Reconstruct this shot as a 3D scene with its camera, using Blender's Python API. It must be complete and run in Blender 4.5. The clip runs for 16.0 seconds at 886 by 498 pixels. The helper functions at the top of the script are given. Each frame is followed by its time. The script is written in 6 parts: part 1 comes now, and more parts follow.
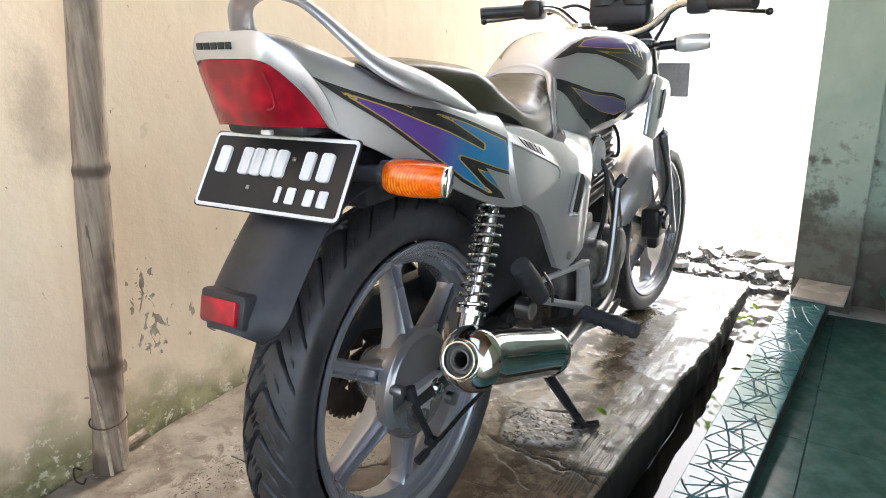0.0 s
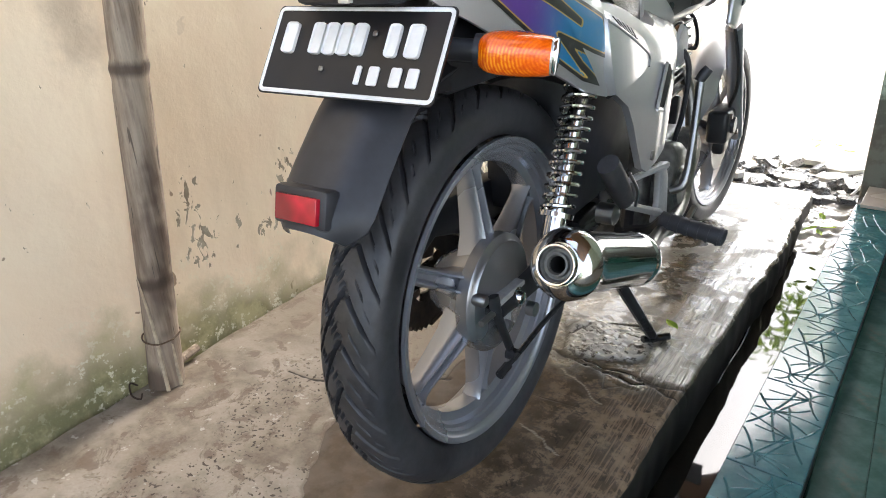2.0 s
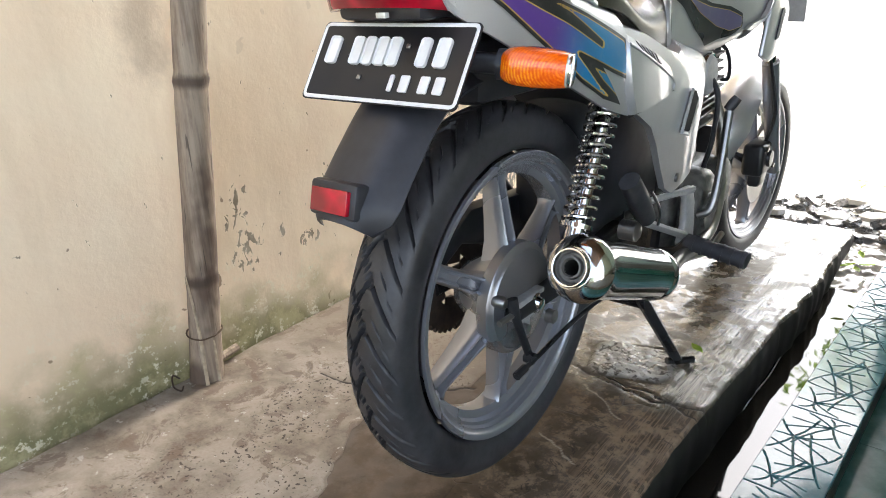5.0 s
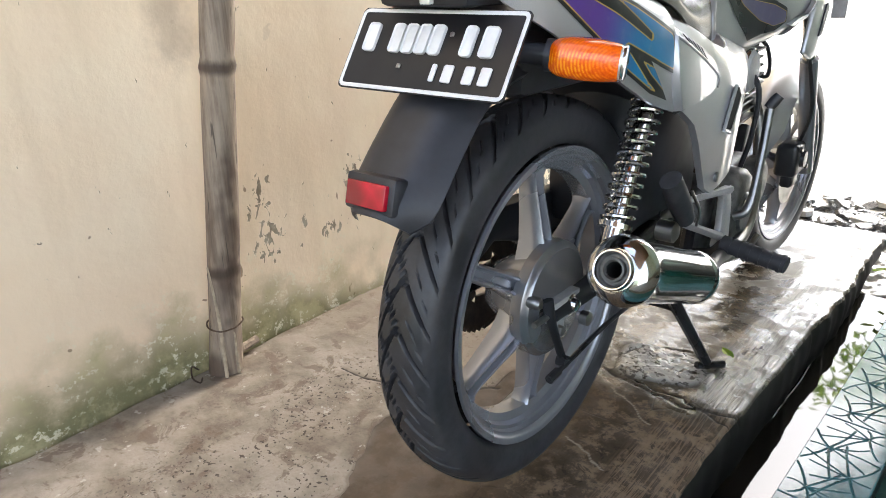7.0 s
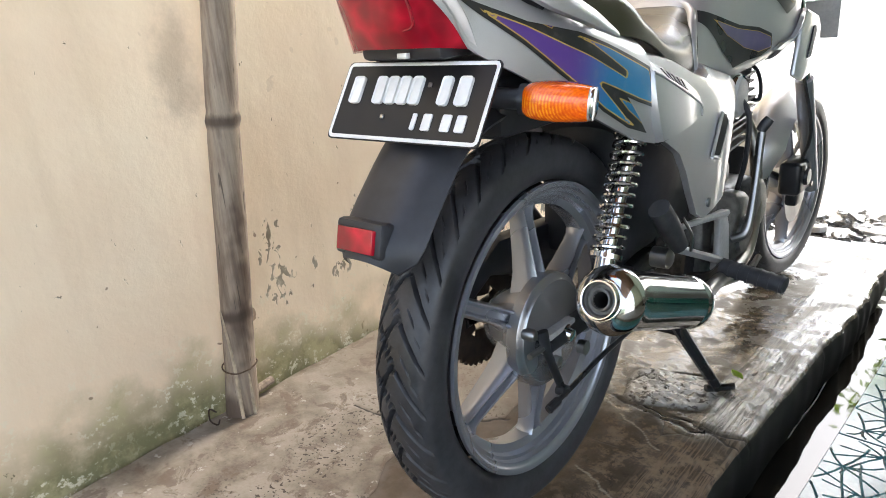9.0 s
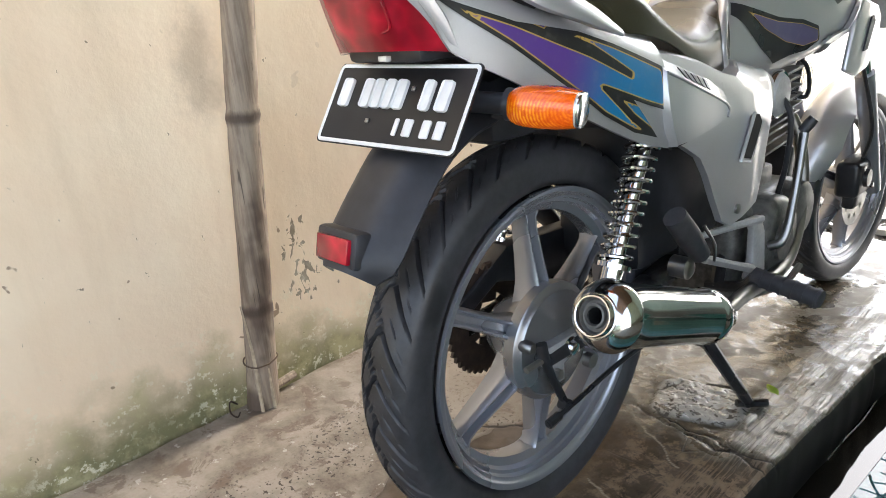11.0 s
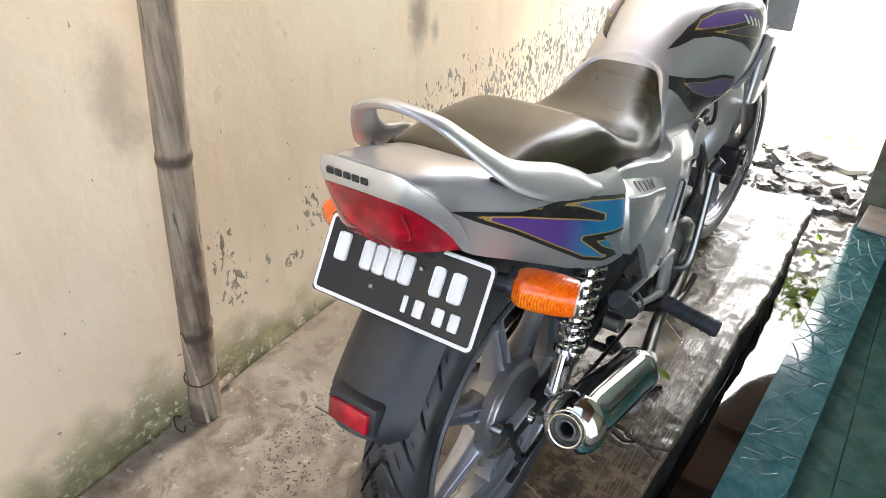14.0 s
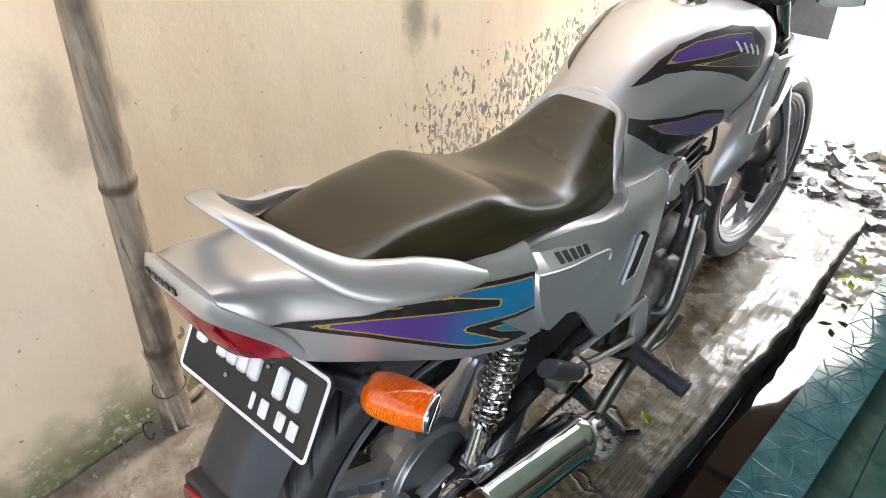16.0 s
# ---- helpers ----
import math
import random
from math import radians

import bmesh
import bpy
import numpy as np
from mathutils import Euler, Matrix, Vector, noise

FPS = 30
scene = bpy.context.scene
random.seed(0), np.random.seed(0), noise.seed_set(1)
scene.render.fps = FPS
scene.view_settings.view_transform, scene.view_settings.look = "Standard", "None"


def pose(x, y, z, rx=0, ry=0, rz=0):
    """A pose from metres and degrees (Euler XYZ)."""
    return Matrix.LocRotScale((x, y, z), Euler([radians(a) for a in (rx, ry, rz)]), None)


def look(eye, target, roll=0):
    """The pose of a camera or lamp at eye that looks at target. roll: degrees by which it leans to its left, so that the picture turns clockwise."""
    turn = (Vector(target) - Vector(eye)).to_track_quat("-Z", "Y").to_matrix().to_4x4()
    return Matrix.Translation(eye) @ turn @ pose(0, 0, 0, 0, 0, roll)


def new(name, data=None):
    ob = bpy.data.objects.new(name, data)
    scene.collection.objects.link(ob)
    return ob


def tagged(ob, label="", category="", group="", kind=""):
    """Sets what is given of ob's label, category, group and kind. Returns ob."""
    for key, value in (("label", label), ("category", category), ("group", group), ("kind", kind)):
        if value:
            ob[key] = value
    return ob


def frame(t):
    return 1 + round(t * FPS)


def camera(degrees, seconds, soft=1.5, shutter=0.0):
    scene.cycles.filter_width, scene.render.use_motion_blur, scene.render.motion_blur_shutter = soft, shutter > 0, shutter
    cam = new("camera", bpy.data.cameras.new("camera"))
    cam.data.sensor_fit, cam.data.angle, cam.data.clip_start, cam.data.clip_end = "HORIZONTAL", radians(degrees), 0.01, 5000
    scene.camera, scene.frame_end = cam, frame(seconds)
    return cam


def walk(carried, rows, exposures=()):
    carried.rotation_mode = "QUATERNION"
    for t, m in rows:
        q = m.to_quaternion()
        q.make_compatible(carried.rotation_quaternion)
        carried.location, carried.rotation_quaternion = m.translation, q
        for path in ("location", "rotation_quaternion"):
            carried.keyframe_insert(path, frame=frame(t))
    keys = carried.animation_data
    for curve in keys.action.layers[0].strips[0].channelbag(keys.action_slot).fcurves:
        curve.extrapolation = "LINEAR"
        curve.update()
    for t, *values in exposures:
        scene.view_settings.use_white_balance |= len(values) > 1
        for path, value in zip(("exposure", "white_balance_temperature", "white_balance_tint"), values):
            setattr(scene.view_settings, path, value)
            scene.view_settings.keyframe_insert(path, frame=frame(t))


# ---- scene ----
cam = camera(65.5, 16.0, soft=0.9)
PATH = [
    (0, (0.658, -0.838, 0.922), (-0.377, 0.759, 0.307), -2.0),
    (0.5, (0.638, -0.845, 0.897), (-0.415, 0.705, 0.196), -2.5),
    (1, (0.556, -0.832, 0.874), (-0.512, 0.665, 0.087), -2.5),
    (1.5, (0.528, -0.816, 0.859), (-0.492, 0.686, 0.02), -2.4),
    (2, (0.53, -0.817, 0.86), (-0.516, 0.674, 0.035), -3.3),
    (2.5, (0.528, -0.831, 0.846), (-0.547, 0.615, -0.02), -2.9),
    (3, (0.496, -0.829, 0.828), (-0.519, 0.637, -0.077), -2.0),
    (3.5, (0.492, -0.842, 0.828), (-0.496, 0.665, -0.04), -1.3),
    (4, (0.538, -0.86, 0.837), (-0.49, 0.662, 0.044), -1.1),
    (4.5, (0.589, -0.869, 0.845), (-0.534, 0.617, 0.118), -2.5),
    (4.7, (0.6, -0.867, 0.843), (-0.562, 0.592, 0.122), -2.6),
    (6.8, (0.556, -0.855, 0.836), (-0.622, 0.579, 0.091), -1.3),
    (7, (0.55, -0.856, 0.835), (-0.64, 0.566, 0.088), -1.3),
    (7.5, (0.552, -0.861, 0.841), (-0.682, 0.544, 0.131), -2.2),
    (8, (0.55, -0.849, 0.843), (-0.664, 0.591, 0.17), -3.2),
    (8.2, (0.556, -0.852, 0.849), (-0.67, 0.579, 0.177), -3.6),
    (10.3, (0.662, -0.808, 0.858), (-0.673, 0.536, 0.216), -5.1),
    (10.5, (0.66, -0.793, 0.858), (-0.698, 0.523, 0.208), -5.2),
    (11, (0.653, -0.75, 0.863), (-0.741, 0.513, 0.183), -5.3),
    (11.5, (0.653, -0.726, 0.864), (-0.744, 0.529, 0.175), -5.6),
    (12, (0.649, -0.739, 0.864), (-0.75, 0.515, 0.178), -4.8),
    (12.5, (0.647, -0.788, 0.873), (-0.723, 0.522, 0.234), -3.0),
    (13, (0.62, -0.843, 0.874), (-0.669, 0.547, 0.236), -1.3),
    (13.5, (0.521, -0.793, 0.995), (-0.575, 0.644, 0.138), 1.2),
    (14, (0.454, -0.758, 1.26), (-0.511, 0.597, 0.15), -1.0),
    (14.5, (0.437, -0.785, 1.346), (-0.393, 0.637, 0.209), -1.5),
    (15, (0.46, -0.769, 1.358), (-0.406, 0.632, 0.223), -2.7),
    (15.5, (0.53, -0.618, 1.353), (-0.491, 0.644, 0.185), -2.6),
    (16, (0.567, -0.459, 1.348), (-0.542, 0.677, 0.131), -3.5),
]
walk(cam, [(t, look(eye, target, roll)) for t, eye, target, roll in PATH])

# ---- light ----
world = bpy.data.worlds.new("sky")
scene.world = world
world.use_nodes = True
wn = world.node_tree.nodes
wl = world.node_tree.links
sky = wn.new("ShaderNodeTexSky")
sky.sky_type = 'NISHITA'
sky.sun_disc = False
sky.sun_elevation = radians(50)
sky.sun_rotation = radians(10)
sky.dust_density = 3.0
grey = wn.new("ShaderNodeRGBToBW")
haze = wn.new("ShaderNodeMix")
haze.data_type = 'RGBA'
haze.inputs[0].default_value = 0.46
wl.new(sky.outputs[0], grey.inputs[0])
wl.new(sky.outputs[0], haze.inputs[6])
wl.new(grey.outputs[0], haze.inputs[7])
wl.new(haze.outputs[2], wn["Background"].inputs[0])
wn["Background"].inputs[1].default_value = 0.15

sun = bpy.data.lights.new("sun", 'SUN')
sun.energy, sun.angle, sun.color = 1.3, radians(30), (1.0, 0.96, 0.9)
sun_ob = new("sun", sun)
sun_ob.matrix_world = look((0.75, 4.2, 5.0), (0, 0, 0))
scene.view_settings.exposure = 2.97


# ---- materials ----
class Nodes:
    """A short way to write node materials."""

    def __init__(self, name):
        self.m = bpy.data.materials.new(name)
        self.m.use_nodes = True
        self.t = self.m.node_tree
        self.b = self.t.nodes["Principled BSDF"]
        self.co = self.t.nodes.new("ShaderNodeTexCoord").outputs["Object"]

    def put(self, kind, **inputs):
        n = self.t.nodes.new(kind)
        for k, v in inputs.items():
            self.link(v, n.inputs[k.replace("_", " ")])
        return n

    def link(self, v, socket):
        if isinstance(v, bpy.types.NodeSocket):
            self.t.links.new(v, socket)
        else:
            socket.default_value = v

    def noise(self, scale, detail=4.0, rough=0.6, stretch=None, distort=0.0, co=None):
        co = co or self.co
        if stretch:
            mp = self.put("ShaderNodeMapping", Vector=co)
            mp.inputs["Scale"].default_value = stretch
            co = mp.outputs[0]
        return self.put("ShaderNodeTexNoise", Vector=co, Scale=scale, Detail=detail, Roughness=rough, Distortion=distort).outputs["Fac"]

    def ramp(self, fac, a, b, lo=0.0, hi=1.0):
        n = self.put("ShaderNodeMapRange", Value=fac)
        n.interpolation_type = 'SMOOTHSTEP'
        for k, v in zip(("From Min", "From Max", "To Min", "To Max"), (a, b, lo, hi)):
            n.inputs[k].default_value = v
        return n.outputs[0]

    def math(self, op, a, b=0.0, c=0.0):
        n = self.t.nodes.new("ShaderNodeMath")
        n.operation = op
        for v, s in zip((a, b, c), n.inputs):
            self.link(v, s)
        return n.outputs[0]

    def mix(self, fac, a, b):
        n = self.t.nodes.new("ShaderNodeMix")
        n.data_type = 'RGBA'
        for v, s in ((fac, n.inputs[0]), (a, n.inputs[6]), (b, n.inputs[7])):
            self.link((*v, 1.0) if isinstance(v, tuple) and len(v) == 3 else v, s)
        return n.outputs[2]

    def axis(self, i):
        return self.put("ShaderNodeSeparateXYZ", Vector=self.co).outputs[i]

    def blob(self, u, v, u0, v0, ru, rv, ragged):
        """A soft-edged spot round (u0, v0), its edge made ragged."""
        a = self.math('DIVIDE', self.math('SUBTRACT', u, u0), ru)
        b = self.math('DIVIDE', self.math('SUBTRACT', v, v0), rv)
        d = self.math('SQRT', self.math('ADD', self.math('MULTIPLY', a, a), self.math('MULTIPLY', b, b)))
        return self.ramp(self.math('ADD', d, self.math('MULTIPLY', self.math('SUBTRACT', ragged, 0.5), 1.6)), 0.15, 1.1, 1, 0)

    def bump(self, height, strength=0.3, distance=0.002):
        n = self.put("ShaderNodeBump", Height=height, Strength=strength, Distance=distance)
        self.t.links.new(n.outputs[0], self.b.inputs["Normal"])

    def done(self, colour, rough, metal=0.0, **more):
        for k, v in (("Base Color", colour), ("Roughness", rough), ("Metallic", metal), *((k.replace("_", " "), v) for k, v in more.items())):
            if isinstance(v, tuple) and len(v) == 3 and k != "Subsurface Radius":
                v = (*v, 1.0)
            self.link(v, self.b.inputs[k])
        return self.m


def plain(name, colour, rough, metal=0.0, vary=0.12, scale=40.0, relief=0.0, **more):
    """A surface with slight blotches, uneven gloss and, if asked, fine relief."""
    n = Nodes(name)
    f = n.noise(scale)
    g = n.noise(scale * 0.13, 3.0)
    dark = tuple(c * (1 - 2 * vary) for c in colour)
    light = tuple(min(1, c * (1 + vary)) for c in colour)
    col = n.mix(n.ramp(n.math('ADD', n.math('MULTIPLY', f, 0.4), n.math('MULTIPLY', g, 0.6)), 0.3, 0.7), dark, light)
    if relief:
        n.bump(f, relief, 0.001)
    return n.done(col, n.ramp(g, 0.25, 0.75, max(0.0, rough * 0.75), min(1.0, rough * 1.3)), metal, **more)


def wall_paint():
    """Cream limewash with rough plaster, peeled flecks low down and moss at the foot."""
    n = Nodes("cream_wall_paint")
    y, z = n.axis(1), n.axis(2)
    big, fine, grit = n.noise(1.7, 5.0), n.noise(9.0, 6.0, 0.65), n.noise(60.0, 3.0)
    streak = n.noise(5.0, 5.0, 0.6, (1.0, 2.2, 0.35))
    col = n.mix(n.ramp(big, 0.3, 0.7), (0.76, 0.600, 0.425), (0.82, 0.703, 0.523))
    col = n.mix(n.ramp(streak, 0.45, 0.75, 0, 0.35), col, (0.60, 0.47, 0.32))
    pink = n.ramp(n.noise(2.6, 4.0), 0.5, 0.72, 0, 0.4)
    col = n.mix(pink, col, (0.74, 0.57, 0.42))
    # peeled flecks: a dense field towards the street, loose patches behind the pole
    fleck = n.noise(38.0, 4.0, 0.6, (1.0, 1.3, 0.75), 0.7)
    patch = n.noise(6.5, 3.0, 0.5)
    dense = n.math('MULTIPLY', n.ramp(y, 0.62, 0.95), n.ramp(n.math('ADD', z, n.math('MULTIPLY', patch, 0.35)), 0.55, 0.80, 1, 0))
    loose = n.math('MULTIPLY', n.math('MULTIPLY', n.ramp(y, -0.05, 0.06), n.ramp(y, 0.42, 0.6, 1, 0)), n.math('MULTIPLY', n.ramp(z, 0.16, 0.22), n.ramp(z, 0.36, 0.46, 1, 0)))
    loose = n.math('MULTIPLY', loose, n.ramp(patch, 0.47, 0.60, 0.1, 1.0))
    amount = n.math('MAXIMUM', dense, loose)
    gone = n.ramp(n.math('ADD', fleck, n.math('MULTIPLY', amount, 0.20)), 0.705, 0.725)
    # past y = 0.6 the flecks are greyed with painted street haze
    bare = n.mix(n.ramp(y, 0.5, 0.75), (0.21, 0.165, 0.11), (0.19, 0.175, 0.145))
    worn = n.mix(n.ramp(y, 0.5, 0.75), (0.36, 0.31, 0.23), (0.34, 0.315, 0.265))
    col = n.mix(gone, col, n.mix(n.ramp(fine, 0.4, 0.6), bare, worn))
    spots = n.ramp(n.noise(23.0, 2.0, 0.5, None, 0.3), 0.735, 0.755)
    col = n.mix(n.math('MULTIPLY', spots, n.ramp(z, 0.5, 0.7, 0.8, 0.15)), col, (0.22, 0.14, 0.09))
    # moss and damp at the foot
    damp = n.math('ADD', z, n.math('MULTIPLY', fine, -0.24))
    damp = n.math('ADD', damp, 0.04)
    damp = n.math('ADD', damp, n.math('MULTIPLY', n.noise(2.3, 3.0), -0.42))
    damp = n.math('ADD', damp, n.ramp(n.math('ADD', y, n.math('MULTIPLY', patch, 0.3)), 0.15, 0.42, 0.0, 0.10))
    moss = n.ramp(damp, -0.25, -0.09, 0.92, 0)
    col = n.mix(moss, col, n.mix(n.ramp(fine, 0.42, 0.6), (0.13, 0.13, 0.05), (0.34, 0.31, 0.16)))
    lime = n.math('MULTIPLY', n.ramp(n.noise(48.0, 5.0, 0.68), 0.56, 0.62), n.math('MULTIPLY', n.ramp(patch, 0.38, 0.60, 0.2, 1.0), n.ramp(damp, -0.2, 0.02, 0.8, 0)))
    col = n.mix(lime, col, (0.70, 0.66, 0.50))
    # sooty smears, and the bamboo pole's soft contact shadow painted beside it
    for y0, z0, ry, rz, k in ((-0.10, 0.78, 0.075, 0.17, 0.5), (0.85, 0.72, 0.07, 0.12, 0.7), (0.93, 0.66, 0.03, 0.06, 0.5), (0.02, 0.80, 0.03, 0.05, 0.35)):
        soot_and_shade = n.math('MULTIPLY', n.blob(y, z, y0, z0, ry, rz, fine), k)
        col = n.mix(soot_and_shade, col, (0.20, 0.155, 0.11))
    n.bump(n.math('ADD', n.math('MULTIPLY', fine, 0.7), n.math('ADD', n.math('MULTIPLY', grit, 0.12), n.math('MULTIPLY', gone, -0.35))), 0.45, 0.007)
    return n.done(col, 0.85)


def concrete():
    """Old concrete: pale and dry by the wall, brown and wet under and beside the motorcycle. The sheet's own masks say where."""
    n = Nodes("stained_concrete")
    masks = n.put("ShaderNodeVertexColor")
    masks.layer_name = "ground"
    rgb = n.put("ShaderNodeSeparateColor", Color=masks.outputs["Color"])
    wet_at, gravel_at, strip_at = rgb.outputs[0], rgb.outputs[1], rgb.outputs[2]
    x, y = n.axis(0), n.axis(1)
    big, mid, fine, grit = n.noise(2.2, 5.0), n.noise(9.0, 6.0, 0.65), n.noise(45.0, 4.0), n.noise(170.0, 2.0)
    dry = n.mix(n.ramp(mid, 0.36, 0.62), (0.128, 0.100, 0.072), (0.240, 0.202, 0.158))
    dry = n.mix(n.ramp(big, 0.42, 0.66, 0, 0.70), dry, (0.345, 0.310, 0.26))
    dry = n.mix(n.ramp(grit, 0.35, 0.65, 0, 0.25), dry, (0.20, 0.165, 0.125))
    blot = n.ramp(n.noise(17.0, 7.0, 0.72, None, 0.6), 0.525, 0.600, 0, 0.75)
    dry = n.mix(blot, dry, (0.118, 0.084, 0.057))
    dry = n.mix(n.ramp(n.noise(28.0, 4.0, 0.7), 0.62, 0.67, 0, 0.6), dry, (0.40, 0.37, 0.32))
    pits = n.math('MULTIPLY', n.ramp(n.noise(120.0, 1.0, 0.5), 0.62, 0.65), n.math('MULTIPLY', n.ramp(n.noise(5.0, 3.0), 0.42, 0.54), n.ramp(x, -0.60, -0.45)))
    pits = n.math('MAXIMUM', pits, n.ramp(fine, 0.73, 0.76))
    dry = n.mix(pits, dry, (0.06, 0.045, 0.033))
    # wet: dark brown near the wheel; past a step it turns ochre, rippled and bright with water
    torn = n.ramp(n.math('ADD', y, n.math('MULTIPLY', n.math('SUBTRACT', mid, 0.5), 0.22)), 0.29, 0.38, 0.0, 1.0)
    wet = n.mix(n.ramp(mid, 0.35, 0.65), (0.060, 0.042, 0.026), (0.094, 0.066, 0.042))
    rough_side = n.ramp(n.math('ADD', x, n.math('MULTIPLY', n.math('SUBTRACT', big, 0.5), 0.3)), -0.06, 0.08)
    wet = n.mix(n.math('MULTIPLY', rough_side, n.ramp(n.noise(21.0, 6.0, 0.75), 0.46, 0.60, 0, 0.8)), wet, (0.25, 0.175, 0.108))
    wet = n.mix(n.math('MULTIPLY', rough_side, n.ramp(n.noise(34.0, 4.0, 0.7, None, 0.5), 0.56, 0.62, 0, 0.8)), wet, (0.035, 0.025, 0.016))
    wet = n.mix(n.math('MULTIPLY', torn, n.ramp(big, 0.3, 0.6, 0.3, 0.9)), wet, (0.074, 0.065, 0.046))
    lines = n.noise(14.0, 3.0, 0.55, (14.0, 0.55, 1.0), 1.1)
    wet = n.mix(n.math('MULTIPLY', strip_at, n.ramp(lines, 0.48, 0.58, 0, 0.7)), wet, n.mix(torn, (0.23, 0.155, 0.098), (0.19, 0.165, 0.13)))
    pocks = n.noise(70.0, 3.0, 0.6)
    stony = n.mix(n.ramp(pocks, 0.40, 0.48), (0.05, 0.042, 0.034), (0.44, 0.43, 0.40))
    wet = n.mix(gravel_at, wet, stony)
    mask = n.ramp(n.math('ADD', wet_at, n.math('MULTIPLY', n.math('SUBTRACT', fine, 0.5), 0.3)), 0.44, 0.56)
    damp = n.ramp(n.math('ADD', wet_at, n.math('MULTIPLY', n.math('SUBTRACT', mid, 0.5), 0.9)), 0.05, 0.35, 0, 0.6)
    # brown damp plus the shade under the motorcycle, painted into the dry colour
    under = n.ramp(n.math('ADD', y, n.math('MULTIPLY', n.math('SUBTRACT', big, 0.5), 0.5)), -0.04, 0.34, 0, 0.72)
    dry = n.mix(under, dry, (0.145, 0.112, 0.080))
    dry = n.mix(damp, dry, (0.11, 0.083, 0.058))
    col = n.mix(mask, dry, wet)
    # old cracks, dark, and a few whose wet glint is painted pale
    split = masks.outputs["Alpha"]
    col = n.mix(n.ramp(split, 0.10, 0.38, 0.9, 0), col, (0.025, 0.019, 0.014))
    col = n.mix(n.ramp(split, 0.62, 0.92, 0, 0.75), col, (0.40, 0.35, 0.28))
    web = n.put("ShaderNodeTexVoronoi", Vector=n.co, Scale=7.5)
    web.feature = 'DISTANCE_TO_EDGE'
    hair = n.math('ADD', web.outputs["Distance"], n.math('MULTIPLY', n.math('SUBTRACT', mid, 0.5), 0.10))
    hair = n.math('MULTIPLY', n.ramp(n.math('ABSOLUTE', hair), 0.004, 0.013, 1, 0), n.math('MULTIPLY', n.math('MULTIPLY', mask, rough_side), n.ramp(n.noise(3.3, 2.0), 0.50, 0.56)))
    col = n.mix(n.math('MULTIPLY', hair, 0.6), col, (0.03, 0.022, 0.016))
    # the water film: in pools and hollows, combed into lines along the slab's edge
    pools = n.ramp(n.noise(11.0, 5.0, 0.65), 0.40, 0.54, 0.0, 1.0)
    gloss = n.math('MULTIPLY', mask, n.math('ADD', n.math('MULTIPLY', torn, n.math('ADD', n.math('MULTIPLY', pools, 0.6), 0.4)), n.math('MULTIPLY', n.math('SUBTRACT', 1.0, torn), n.math('MULTIPLY', pools, 0.28))))
    rough = n.put("ShaderNodeMix", Factor=gloss, A=n.ramp(big, 0.3, 0.7, 0.75, 0.9), B=n.ramp(fine, 0.3, 0.7, 0.08, 0.22)).outputs[0]
    ripple = n.noise(95.0, 5.0, 0.68, (1.0, 0.8, 1.0), 0.5)
    base = n.math('ADD', n.math('MULTIPLY', mid, 0.6), n.math('ADD', n.math('MULTIPLY', fine, 0.3), n.math('MULTIPLY', grit, 0.1)))
    base = n.math('ADD', base, n.math('MULTIPLY', n.math('ADD', pits, hair), -0.5))
    film = n.math('ADD', n.math('MULTIPLY', ripple, n.math('SUBTRACT', 0.30, n.math('MULTIPLY', strip_at, 0.24))), n.math('MULTIPLY', n.math('MULTIPLY', strip_at, lines), 0.55))
    film = n.math('ADD', film, n.math('MULTIPLY', n.math('MULTIPLY', gravel_at, pocks), 0.5))
    film = n.math('ADD', n.math('MULTIPLY', n.math('MULTIPLY', film, n.ramp(y, 0.55, 0.95, 1.0, 0.45)), n.math('ADD', n.math('MULTIPLY', torn, 0.8), 0.2)), n.math('MULTIPLY', hair, -0.25))
    relief = n.put("ShaderNodeMix", Factor=mask, A=base, B=film).outputs[0]
    n.bump(relief, 0.8, 0.0065)
    return n.done(col, rough, 0.0, Specular_IOR_Level=n.ramp(gloss, 0, 1, 0.3, 1.0))


def green_tile(name, dark, light, rough, shine=0.5):
    n = Nodes(name)
    f, g = n.noise(14.0, 5.0, 0.6), n.noise(90.0, 3.0)
    r = n.put("ShaderNodeObjectInfo").outputs["Random"]
    col = n.mix(n.ramp(f, 0.32, 0.68), dark, light)
    col = n.mix(n.math('MULTIPLY', r, 0.25), col, tuple(c * 0.7 for c in dark))
    dirt = n.ramp(n.noise(6.0, 5.0, 0.7), 0.55, 0.72, 0, 0.45)
    col = n.mix(dirt, col, (0.10, 0.09, 0.06))
    n.bump(n.math('ADD', n.math('MULTIPLY', f, 0.5), n.math('MULTIPLY', g, 0.3)), 0.16, 0.003)
    return n.done(col, n.ramp(f, 0.3, 0.7, rough, rough + 0.09), 0.0, Specular_IOR_Level=shine)


